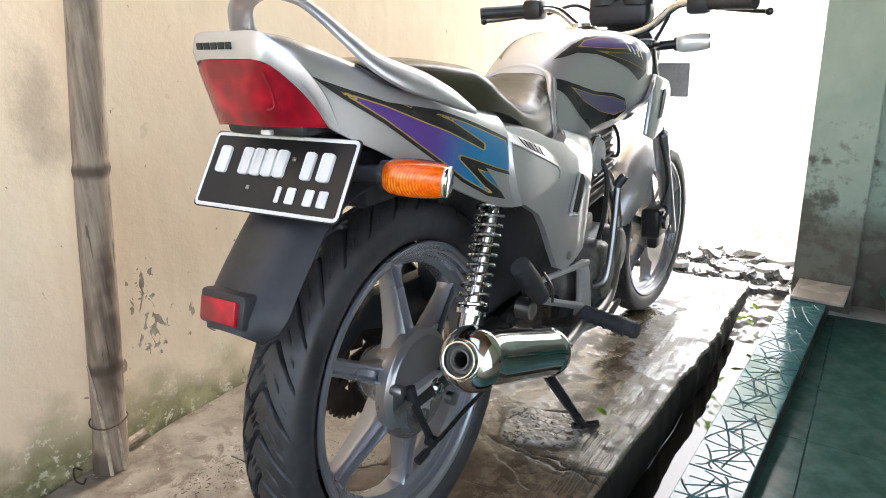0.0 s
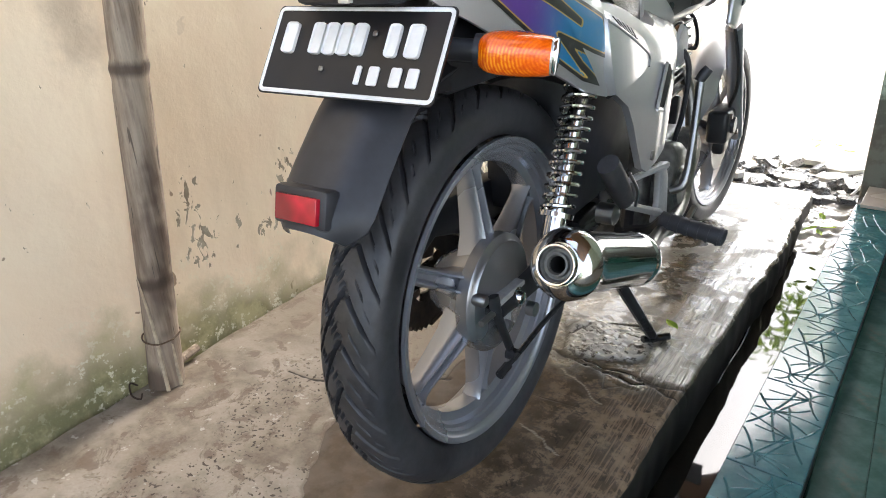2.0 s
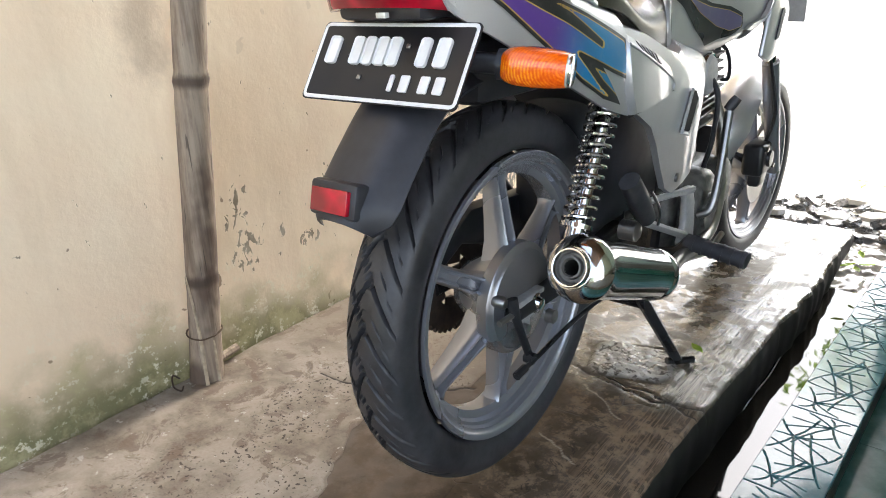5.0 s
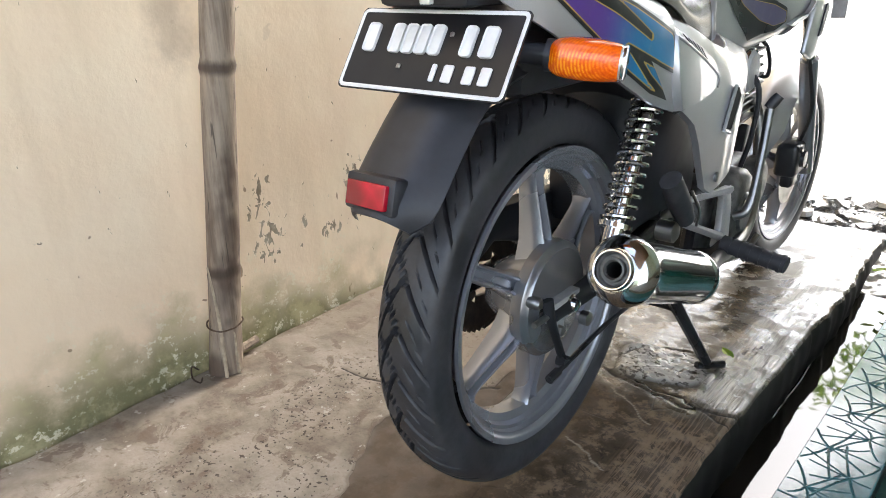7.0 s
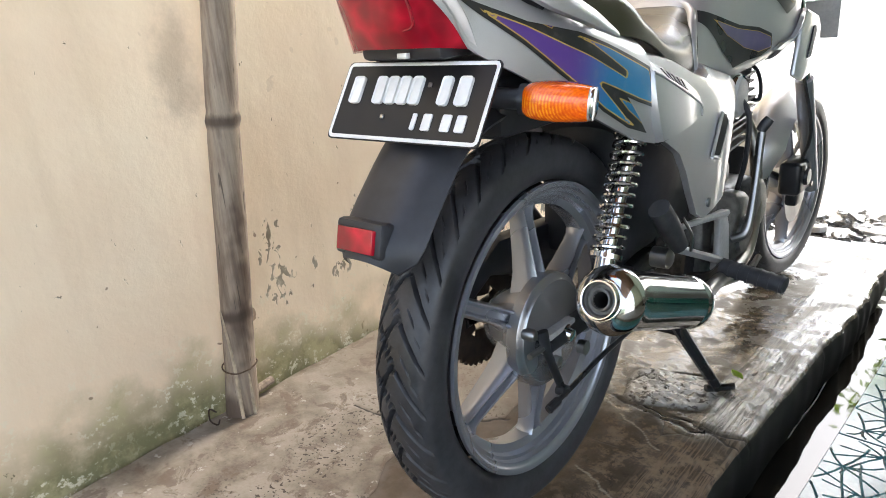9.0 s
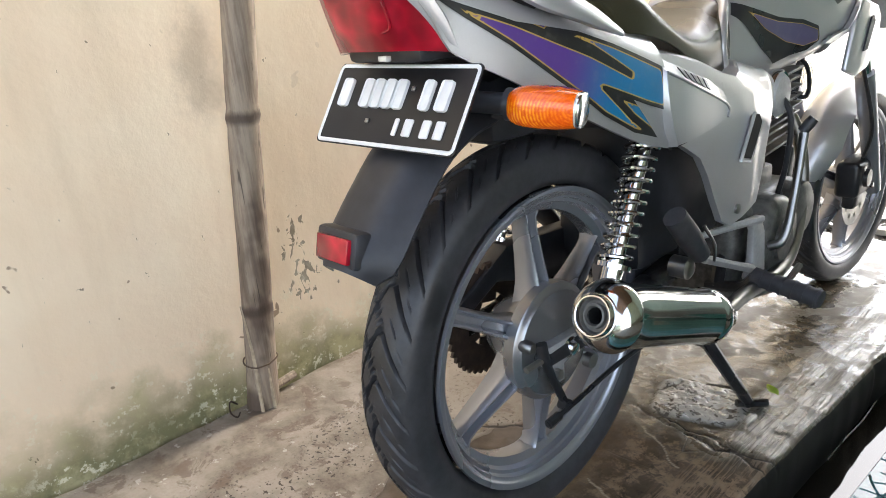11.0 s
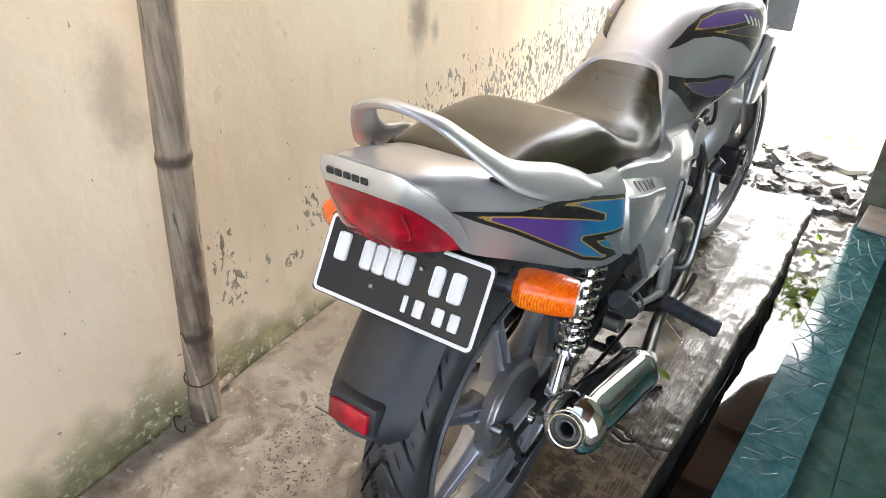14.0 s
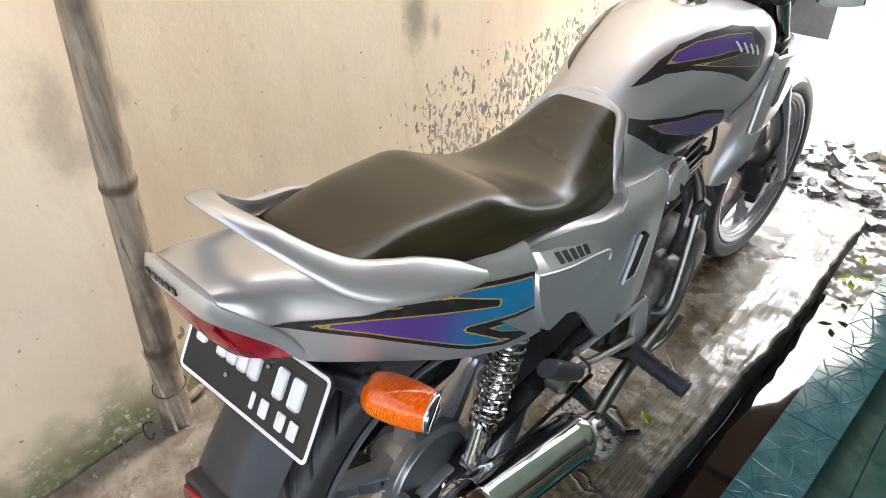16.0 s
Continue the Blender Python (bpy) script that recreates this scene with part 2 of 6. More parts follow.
def old_green_paint():
    """Pale green wall paint, mouldy low down."""
    n = Nodes("pale_green_wall_paint")
    z = n.axis(2)
    f, g = n.noise(4.0, 6.0, 0.65), n.noise(22.0, 4.0, 0.6)
    col = n.mix(n.ramp(f, 0.3, 0.7), (0.33, 0.41, 0.335), (0.44, 0.51, 0.42))
    mould = n.math('ADD', n.math('MULTIPLY', g, 0.5), n.math('MULTIPLY', f, 0.7))
    mould = n.math('ADD', mould, n.ramp(z, 0.05, 1.1, 0.12, -0.2))
    col = n.mix(n.ramp(mould, 0.62, 0.76, 0, 0.85), col, (0.07, 0.06, 0.045))
    grime = n.math('ADD', n.math('MULTIPLY', g, 0.12), z)
    col = n.mix(n.ramp(grime, 0.22, 0.34, 0.8, 0), col, (0.12, 0.10, 0.075))
    n.bump(n.math('ADD', f, n.math('MULTIPLY', g, 0.3)), 0.4, 0.006)
    return n.done(col, 0.75)


def silver_paint():
    n = Nodes("silver_paint")
    f, g = n.noise(1400.0, 1.0), n.noise(5.0, 4.0)
    col = n.mix(n.ramp(f, 0.3, 0.7), (0.50, 0.50, 0.515), (0.57, 0.57, 0.585))
    dust = n.ramp(n.noise(16.0, 5.0, 0.7), 0.5, 0.8, 0, 0.16)
    col = n.mix(dust, col, (0.40, 0.36, 0.30))
    return n.done(col, n.ramp(g, 0.3, 0.7, 0.34, 0.44), 0.72, Coat_Weight=0.7, Coat_Roughness=0.06)


def bamboo_skin():
    n = Nodes("weathered_bamboo")
    grain = n.noise(90.0, 4.0, 0.6, (1.0, 1.0, 0.05))
    blot, mid = n.noise(4.2, 4.0, 0.6, (1, 1, 0.6)), n.noise(14.0, 5.0, 0.65, (1, 1, 0.35))
    col = n.mix(n.ramp(grain, 0.3, 0.7), (0.165, 0.12, 0.085), (0.32, 0.25, 0.185))
    col = n.mix(n.ramp(mid, 0.45, 0.68, 0, 0.5), col, (0.44, 0.36, 0.27))
    col = n.mix(n.ramp(blot, 0.47, 0.57, 0, 0.85), col, (0.075, 0.046, 0.031))
    col = n.mix(n.ramp(n.noise(150.0, 2.0, 0.5, (1, 1, 0.02)), 0.66, 0.70, 0, 0.7), col, (0.04, 0.03, 0.02))
    z = n.math('ADD', n.axis(2), n.math('MULTIPLY', n.math('SUBTRACT', mid, 0.5), 0.03))
    for nd in (0.245, 0.672, 1.12, 1.58):
        ring = n.ramp(n.math('ABSOLUTE', n.math('SUBTRACT', z, nd)), 0.003, 0.020, 0.85, 0)
        col = n.mix(ring, col, (0.055, 0.034, 0.022))
    n.bump(n.math('ADD', grain, n.math('MULTIPLY', mid, 0.5)), 0.5, 0.003)
    return n.done(col, 0.7)


def red_lens():
    """Red plastic over a lamp's reflector, with moulded facets behind it."""
    n = Nodes("red_lens")
    v = n.put("ShaderNodeTexVoronoi", Vector=n.co, Scale=38.0)
    f = n.noise(22.0, 2.0)
    glow = n.math('ADD', n.math('MULTIPLY', f, 0.5), n.math('MULTIPLY', v.outputs["Distance"], 0.35))
    col = n.mix(n.ramp(glow, 0.32, 0.85), (0.22, 0.0015, 0.010), (0.80, 0.008, 0.038))
    n.bump(n.math('MULTIPLY', f, 0.6), 0.5, 0.0025)
    return n.done(col, 0.25, 0.0, Coat_Weight=0.7, Coat_Roughness=0.03, Specular_IOR_Level=0.3)


def amber_lens():
    """Orange plastic with round ribs inside, brightest towards the stalk."""
    n = Nodes("amber_lens")
    x, z = n.math('ABSOLUTE', n.axis(0)), n.axis(2)
    f = n.noise(140.0, 3.0, 0.6)
    dx, dz = n.math('SUBTRACT', x, 0.205), n.math('SUBTRACT', z, 0.737)
    r = n.math('SQRT', n.math('ADD', n.math('MULTIPLY', dx, dx), n.math('MULTIPLY', dz, dz)))
    ribs = n.math('MULTIPLY_ADD', n.math('SINE', n.math('MULTIPLY_ADD', r, 1650.0, n.math('MULTIPLY', f, 2.5))), 0.5, 0.5)
    inner = n.math('MULTIPLY', n.ramp(r, 0.012, 0.045, 0.25, 1.0), n.ramp(n.math('ABSOLUTE', n.math('ADD', dz, 0.001)), 0.010, 0.019, 1.0, 0.1))
    col = n.mix(n.ramp(f, 0.3, 0.7), (0.78, 0.088, 0.0015), (0.95, 0.160, 0.002))
    col = n.mix(n.math('MULTIPLY', n.math('MULTIPLY', ribs, inner), n.ramp(f, 0.40, 0.56, 0.25, 1.0)), col, (1.0, 0.34, 0.012))
    col = n.mix(n.math('MULTIPLY', n.math('SUBTRACT', 1.0, ribs), 0.22), col, (0.52, 0.045, 0.001))
    n.bump(ribs, 0.25, 0.001)
    return n.done(col, 0.22, 0.0, Coat_Weight=0.7, Coat_Roughness=0.03, Specular_IOR_Level=0.3)


def print_film(name, black, gold, near, far=None):
    """A printed film: its rim black, then a gold line, then the colour; the sheet's mask holds the distance from the rim."""
    n = Nodes(name)
    rim = n.put("ShaderNodeVertexColor")
    rim.layer_name = "rim"
    d = n.put("ShaderNodeSeparateColor", Color=rim.outputs["Color"]).outputs[0]
    main = near
    if far:
        main = n.mix(n.ramp(n.math('ADD', n.axis(1), n.math('MULTIPLY', n.axis(2), -0.4)), -0.87, -0.755), near, far)
    col = n.mix(n.ramp(d, (black + gold) * 20 - 0.008, (black + gold) * 20 + 0.008), (0.44, 0.29, 0.06), main)
    if black:
        col = n.mix(n.ramp(d, black * 20 - 0.008, black * 20 + 0.008), (0.012, 0.012, 0.014), col)
    dust = n.ramp(n.noise(60.0, 4.0), 0.5, 0.8, 0, 0.12)
    return n.done(n.mix(dust, col, (0.3, 0.27, 0.24)), 0.3, 0.0, Coat_Weight=0.6, Coat_Roughness=0.06)


def vinyl():
    """Smooth worn seat vinyl."""
    n = Nodes("dark_brown_vinyl")
    g, f = n.noise(3.0, 3.0), n.noise(420.0, 2.0)
    col = n.mix(n.ramp(g, 0.3, 0.7), (0.026, 0.021, 0.010), (0.035, 0.029, 0.014))
    n.bump(f, 0.12, 0.0006)
    return n.done(col, n.ramp(g, 0.3, 0.7, 0.20, 0.30), 0.0, Specular_IOR_Level=0.48)


M = {
    "wall": wall_paint(), "floor": concrete(), "green_wall": old_green_paint(),
    "strip": green_tile("sea_green_tile", (0.030, 0.118, 0.128), (0.070, 0.200, 0.212), 0.07, 0.50),
    "tile": green_tile("dark_green_tile", (0.026, 0.082, 0.068), (0.050, 0.138, 0.116), 0.18, 0.5),
    "silver": silver_paint(), "bamboo": bamboo_skin(),
    "red": red_lens(),
    "amber": amber_lens(),
    "clear": plain("clear_plastic", (0.75, 0.77, 0.75), 0.12, 0.3, Coat_Weight=1.0),
    "rubber": plain("black_rubber", (0.036, 0.036, 0.040), 0.46, vary=0.3, scale=60, relief=0.25),
    "black": plain("black_plastic", (0.021, 0.022, 0.027), 0.42, vary=0.25, scale=50, relief=0.1),
    "black_paint": plain("black_enamel", (0.020, 0.020, 0.022), 0.28, vary=0.3, scale=30),
    "seat": vinyl(),
    "alloy": plain("grey_cast_alloy", (0.36, 0.37, 0.405), 0.26, 0.7, vary=0.03, scale=12),
    "panel": plain("polished_grey_alloy", (0.34, 0.345, 0.36), 0.25, 0.8, vary=0.06, scale=14),
    "cast": plain("pale_cast_alloy", (0.42, 0.42, 0.42), 0.45, 0.3, vary=0.1, scale=120, relief=0.1),
    "alloy_dark": plain("dirty_engine_alloy", (0.13, 0.126, 0.117), 0.40, 0.3, vary=0.4, scale=60, relief=0.2),
    "worn_chrome": plain("worn_chrome", (0.66, 0.67, 0.66), 0.09, 1.0, vary=0.10, scale=30),
    "chrome": plain("chrome", (0.80, 0.80, 0.80), 0.06, 1.0, vary=0.05, scale=25),
    "steel": plain("dull_steel", (0.36, 0.355, 0.345), 0.33, 1.0, vary=0.1, scale=20),
    "pipe": plain("heat_stained_steel", (0.24, 0.23, 0.215), 0.40, 1.0, vary=0.2, scale=16),
    "soot_and_shade": plain("soot_and_shade", (0.006, 0.006, 0.006), 0.9, vary=0.2),
    "white": plain("white_paint", (0.80, 0.80, 0.80), 0.4, vary=0.06, scale=60),
    "plate": plain("black_number_plate", (0.007, 0.007, 0.009), 0.5, vary=0.2, scale=40),
    "swoosh": print_film("purple_to_turquoise_decal", 0.0050, 0.0016, (0.085, 0.035, 0.22), (0.004, 0.17, 0.36)),
    "purple": print_film("purple_decal", 0.0, 0.0011, (0.085, 0.035, 0.22)),
    "lilac": print_film("grey_lilac_decal", 0.0, 0.0011, (0.085, 0.070, 0.15)),
    "dusk": print_film("grey_violet_decal", 0.0, 0.0011, (0.045, 0.04, 0.06)),
    "rust": plain("rusty_iron", (0.06, 0.04, 0.03), 0.6, 0.5, vary=0.4, scale=50, relief=0.3),
    "mud": plain("wet_mud", (0.022, 0.016, 0.011), 0.35, vary=0.3, scale=20, relief=0.5),
    "rock": plain("grey_rubble_stone", (0.17, 0.166, 0.158), 0.30, vary=0.4, scale=18, relief=0.6),
    "street": plain("pale_street_concrete", (0.48, 0.46, 0.42), 0.8, vary=0.2, scale=5, relief=0.4),
    "leaf": None,
    "straw": plain("dry_bamboo_fibre", (0.46, 0.37, 0.26), 0.8, vary=0.25, scale=70, relief=0.3),
    "cord": plain("dry_brown_cord", (0.10, 0.062, 0.036), 0.8, vary=0.3, scale=60, relief=0.4),
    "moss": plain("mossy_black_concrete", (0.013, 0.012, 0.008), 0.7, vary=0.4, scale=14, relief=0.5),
    "wet_concrete": plain("wet_grey_concrete", (0.30, 0.29, 0.26), 0.12, vary=0.35, scale=14, relief=0.5),
    "bark": plain("grey_bark", (0.16, 0.12, 0.09), 0.85, vary=0.3, scale=20, relief=0.6),
    "slab": plain("beige_floor_tile", (0.46, 0.41, 0.355), 0.25, vary=0.12, scale=14),
    "wood": plain("brown_eave_boards", (0.13, 0.07, 0.04), 0.6, vary=0.3, scale=12, relief=0.2),
    "pail": plain("green_plastic_pail", (0.03, 0.14, 0.10), 0.35, vary=0.15, scale=10),
    "water": None,
}
nl = Nodes("green_leaf")
leaf_col = nl.mix(nl.ramp(nl.noise(9.0), 0.3, 0.7), (0.24, 0.42, 0.035), (0.44, 0.58, 0.07))
nl.done(leaf_col, 0.45)
through_leaf = nl.put("ShaderNodeBsdfTranslucent", Color=leaf_col)
both = nl.put("ShaderNodeMixShader", Fac=0.55)
nl.t.links.new(nl.b.outputs[0], both.inputs[1])
nl.t.links.new(through_leaf.outputs[0], both.inputs[2])
nl.t.links.new(both.outputs[0], nl.t.nodes["Material Output"].inputs[0])
M["leaf"] = nl.m
nw = Nodes("ditch_water")
nw.bump(nw.noise(7.0, 2.0), 0.04, 0.004)
M["water"] = nw.done((0.014, 0.012, 0.009), 0.03, 0.0, IOR=1.33, Specular_IOR_Level=1.0)


# ---- building blocks ----
def part(name, bm, material, parent=None, label="", smooth=False):
    """Links a bmesh as one mesh object, under a thing or part if given."""
    me = bpy.data.meshes.new(name)
    bm.to_mesh(me)
    bm.free()
    me.materials.append(M[material])
    if smooth:
        me.shade_smooth()
        me.set_sharp_from_angle(angle=radians(smooth if smooth > 1 else 42))
    ob = new(name, me)
    ob.parent = parent
    if label:
        ob["label"] = label
    return ob


def thing(name, label, category, at=(0, 0, 0), group="", kind=""):
    ob = new(name)
    ob.empty_display_size = 0.05
    ob.location = at
    return tagged(ob, label, category, group, kind)


def box(lo, hi, bevel=0.0, seg=2, m=None):
    bm = bmesh.new()
    bmesh.ops.create_cube(bm, size=1.0)
    for v in bm.verts:
        v.co = Vector([(a + b) / 2 + c * (b - a) for a, b, c in zip(lo, hi, v.co)])
    if bevel:
        bmesh.ops.bevel(bm, geom=bm.edges[:], offset=bevel, segments=seg, affect='EDGES', profile=0.5)
    if m:
        bm.transform(m)
    return bm


def join(*bms):
    out = bms[0]
    for b in bms[1:]:
        me = bpy.data.meshes.new("tmp")
        b.to_mesh(me)
        b.free()
        out.from_mesh(me)
        bpy.data.meshes.remove(me)
    return out


def loft(rings, closed=True, caps=True):
    """A skin over rings of points, each with the same count."""
    bm = bmesh.new()
    rows = [[bm.verts.new(p) for p in ring] for ring in rings]
    n = len(rows[0])
    for a, b in zip(rows, rows[1:]):
        for i in range(n if closed else n - 1):
            j = (i + 1) % n
            bm.faces.new((a[i], a[j], b[j], b[i]))
    if caps and closed:
        bm.faces.new(rows[0][::-1])
        bm.faces.new(rows[-1])
    bmesh.ops.recalc_face_normals(bm, faces=bm.faces[:])
    return bm


def spline(points, n):
    """n points along a smooth curve through the given ones (any dimension)."""
    p = np.array(points, float)
    k = len(p)
    ext = np.vstack([2 * p[0] - p[1], p, 2 * p[-1] - p[-2]])
    out = []
    for s in np.linspace(0, k - 1, n):
        i = min(int(s), k - 2)
        u = s - i
        a, b, c, d = ext[i:i + 4]
        out.append(0.5 * (2 * b + (c - a) * u + (2 * a - 5 * b + 4 * c - d) * u * u + (3 * b - a - 3 * c + d) * u ** 3))
    return np.array(out)


def tube(points, radius, n=24, sides=10, flat=1.0, up=None, ends=True):
    """A pipe along a smooth curve. radius: one, or one per given point; flat: height over width of its section; up: where its flat face looks, or a function of the place."""
    points = [tuple(p) for p in points]
    path = spline(points, n) if len(points) > 2 else np.linspace(points[0], points[1], n)
    rad = [radius] * n if np.isscalar(radius) else np.interp(np.linspace(0, 1, n), np.linspace(0, 1, len(radius)), radius)
    path = [Vector(tuple(p)) for p in path]
    rings = []
    side = None
    for i, p in enumerate(path):
        d = (path[min(i + 1, n - 1)] - path[max(i - 1, 0)]).normalized()
        if up is not None:
            side = d.cross(Vector(up(p) if callable(up) else up)).normalized()
        elif side is None:
            side = d.orthogonal().normalized()
        else:
            side = (side - d * side.dot(d)).normalized()
        other = d.cross(side)
        rings.append([p + float(rad[i]) * (math.cos(a) * side + flat * math.sin(a) * other) for a in np.linspace(0, 2 * math.pi, sides, endpoint=False)])
    return loft(rings, True, ends)


def lathe(profile, axis='x', centre=(0, 0, 0), seg=48, closed=False):
    """Turns a profile of (along the axis, radius) round an axis."""
    rings = []
    for a in np.linspace(0, 2 * math.pi, seg, endpoint=False):
        c, s = math.cos(a), math.sin(a)
        ring = []
        for u, r in profile:
            v = {'x': (u, r * c, r * s), 'y': (r * s, u, r * c), 'z': (r * c, r * s, u)}[axis]
            ring.append(Vector(v) + Vector(centre))
        rings.append(ring)
    rings.append(rings[0])
    bm = bmesh.new()
    rows = [[bm.verts.new(p) for p in ring] for ring in rings[:-1]]
    k = len(profile)
    for i in range(seg):
        a, b = rows[i], rows[(i + 1) % seg]
        for j in range(k if closed else k - 1):
            jj = (j + 1) % k
            bm.faces.new((a[j], a[jj], b[jj], b[j]))
    bmesh.ops.remove_doubles(bm, verts=bm.verts[:], dist=1e-5)
    bmesh.ops.recalc_face_normals(bm, faces=bm.faces[:])
    return bm


def prism(outline, lo, hi, axis='x', bevel=0.0, seg=2):
    """A flat outline (two coordinates) given depth along an axis."""
    def place(u, v, w):
        return {'x': (w, u, v), 'y': (u, w, v), 'z': (u, v, w)}[axis]
    bm = bmesh.new()
    a = [bm.verts.new(place(u, v, lo)) for u, v in outline]
    b = [bm.verts.new(place(u, v, hi)) for u, v in outline]
    n = len(a)
    bm.faces.new(a)
    bm.faces.new(b[::-1])
    for i in range(n):
        bm.faces.new((a[i], b[i], b[(i + 1) % n], a[(i + 1) % n]))
    bmesh.ops.recalc_face_normals(bm, faces=bm.faces[:])
    if bevel:
        bmesh.ops.bevel(bm, geom=bm.edges[:], offset=bevel, segments=seg, affect='EDGES', profile=0.5)
    return bm


def from_grid(xs, ys, height):
    """A ground sheet over two lists of coordinates with a height for each crossing."""
    verts = [(x, y, height(x, y)) for y in ys for x in xs]
    n = len(xs)
    faces = [(j * n + i, j * n + i + 1, (j + 1) * n + i + 1, (j + 1) * n + i) for j in range(len(ys) - 1) for i in range(n - 1)]
    return verts, faces


def sheet(name, verts, faces, material, label, category, kind="structure", smooth=True):
    me = bpy.data.meshes.new(name)
    me.from_pydata(verts, [], faces)
    me.materials.append(M[material])
    if smooth:
        me.shade_smooth()
    return tagged(new(name, me), label, category, kind=kind)


def setting(name, bm, material, label, category):
    return tagged(part(name, bm, material), label, category, kind="structure")


# ---- the passage ----
WALL_X, EDGE_X = -0.762, 0.262


def slope(y):
    """The concrete falls a little towards the street."""
    return -0.045 * max(0.0, y - 0.35)


def edge_x(y):
    return EDGE_X - 0.015 + 0.042 * min(y, 1.2) + 0.006 * noise.noise((y * 5, 0.3, 0)) + 0.010 * noise.noise((y * 17, 2.3, 0)) * (1 if y > 0.9 else 0.3)


setting("wall_west", box((WALL_X - 0.15, -3.2, -0.3), (WALL_X, 3.4, 3.2)), "wall", "cream plastered wall with peeling paint and moss at its foot", "wall")

CRACKS = [((-0.50, 0.03), (-0.44, 0.035), (-0.36, 0.06), (-0.27, 0.10), (-0.18, 0.19)), ((0.0, 0.41), (0.021, 0.397), (0.099, 0.384), (0.15, 0.383)), ((-0.04, 0.40), (0.05, 0.375), (0.169, 0.36), (0.28, 0.385)),
          ((0.15, 0.383), (0.20, 0.36), (0.262, 0.345)), ((-0.03, 0.46), (0.0, 0.56), (0.09, 0.60), (0.15, 0.55)), ((0.12, 1.44), (0.197, 1.49), (0.265, 1.43)), ((0.244, 1.75), (0.25, 1.62), (0.255, 1.50)), ((0.142, 1.9), (0.142, 1.742), (0.255, 1.658), (0.264, 1.408)),
          ((-0.756, -3.2), (-0.756, 1.9)), ((-0.25, 0.05), (-0.16, 0.10)), ((-0.60, 0.55), (-0.45, 0.70), (-0.2, 0.74))]


# cracks that shine wet; their highlight is put into the floor colour
GLINTS = [((0.018, 0.335), (0.075, 0.300), (0.13, 0.263)), ((0.020, 0.140), (0.07, 0.108), (0.126, 0.085))]


def crack_depth(x, y, lines=None, width=0.007):
    d = 1.0
    x, y = x + 0.009 * noise.noise((x * 22, y * 22, 1.0)) + 0.004 * noise.noise((x * 70, y * 70, 5.0)), y + 0.009 * noise.noise((x * 22, y * 22, 9.0)) + 0.004 * noise.noise((x * 70, y * 70, 7.0))
    for line in lines or CRACKS:
        for (ax, ay), (bx, by) in zip(line, line[1:]):
            if min(ax, bx) - 0.05 < x < max(ax, bx) + 0.05 and min(ay, by) - 0.05 < y < max(ay, by) + 0.05:
                u = max(0.0, min(1.0, ((x - ax) * (bx - ax) + (y - ay) * (by - ay)) / ((bx - ax) ** 2 + (by - ay) ** 2)))
                d = min(d, abs(math.hypot(x - ax - u * (bx - ax), y - ay - u * (by - ay))))
    return max(0.0, 1.0 - d / width)


def soft(a, b, v):
    t = max(0.0, min(1.0, (v - a) / (b - a)))
    return t * t * (3 - 2 * t)


def wet_at(x, y):
    """1 where the concrete is wet; its border wanders between the wheel and the wall."""
    border = float(np.interp(y, [-3, -0.6, -0.30, -0.16, -0.04, 0.10, 0.45, 0.9, 1.9], [-0.05, -0.12, -0.196, -0.252, -0.284, -0.22, -0.16, -0.25, -0.3]))
    border += 0.03 * noise.noise((x * 7, y * 7, 9.0)) + 0.016 * noise.noise((x * 24, y * 24, 3.0))
    return soft(border - 0.012, border + 0.012, x)


def gravel_at(x, y):
    """The rough pale patch by the stand's foot, and the rough ground beyond."""
    d = math.hypot((x - 0.055) / 0.105, (y - 0.490) / 0.085) + 0.35 * noise.noise((x * 9, y * 9, 6.0))
    return soft(1.08, 0.92, d)


def strip_at(x, y):
    return soft(0.125, 0.165, x + 0.03 * noise.noise((y * 4, 1.0, 0.0)))


def floor_z(x, y):
    h = slope(y) + 0.006 * noise.noise((x * 3.1, y * 3.1, 0.0)) + 0.0035 * noise.noise((x * 11, y * 11, 4.0)) + 0.0012 * noise.noise((x * 37, y * 37, 7.0))
    w, g, st = wet_at(x, y), gravel_at(x, y), strip_at(x, y)
    h -= 0.005 * w * soft(0.5, 0.1, y)
    h += w * (1 - g) * 0.0016 * abs(noise.noise((x * 34, y * 34, 2.0)))
    h += g * (0.007 + 0.004 * noise.noise((x * 70, y * 70, 2.0)))
    h += st * (0.002 + 0.0022 * noise.noise((x * 75, y * 8, 2.0)) * soft(0.3, 0.5, y)) + 0.003 * st * soft(0.35, 0.39, y)
    h -= 0.014 * soft(WALL_X + 0.016, WALL_X + 0.003, x + 0.006 * noise.noise((y * 9, 0.0, 3.0)))
    h += 0.0022 * noise.noise((x * 16, y * 16, 8.0)) * soft(0.5, 0.9, y) * soft(0.0, 0.1, x)
    return h - 0.004 * crack_depth(x, y, CRACKS, 0.006)


YS = np.concatenate([np.linspace(-3.2, -0.7, 26)[:-1], np.linspace(-0.7, -0.2, 67)[:-1], np.linspace(-0.2, 0.75, 271)[:-1], np.linspace(0.75, 1.9, 151)])
verts, masks = [], []
NX = 210
for y in YS:
    right = edge_x(y)
    for i in range(NX):
        x = WALL_X + (right - WALL_X) * i / (NX - 1)
        z = floor_z(x, y)
        if i == NX - 1:
            z -= 0.008
        verts.append((x, y, z))
        masks.append((wet_at(x, y), gravel_at(x, y), strip_at(x, y), 0.5 - 0.5 * crack_depth(x, y, CRACKS, 0.006) + 0.5 * crack_depth(x, y, GLINTS, 0.0045)))
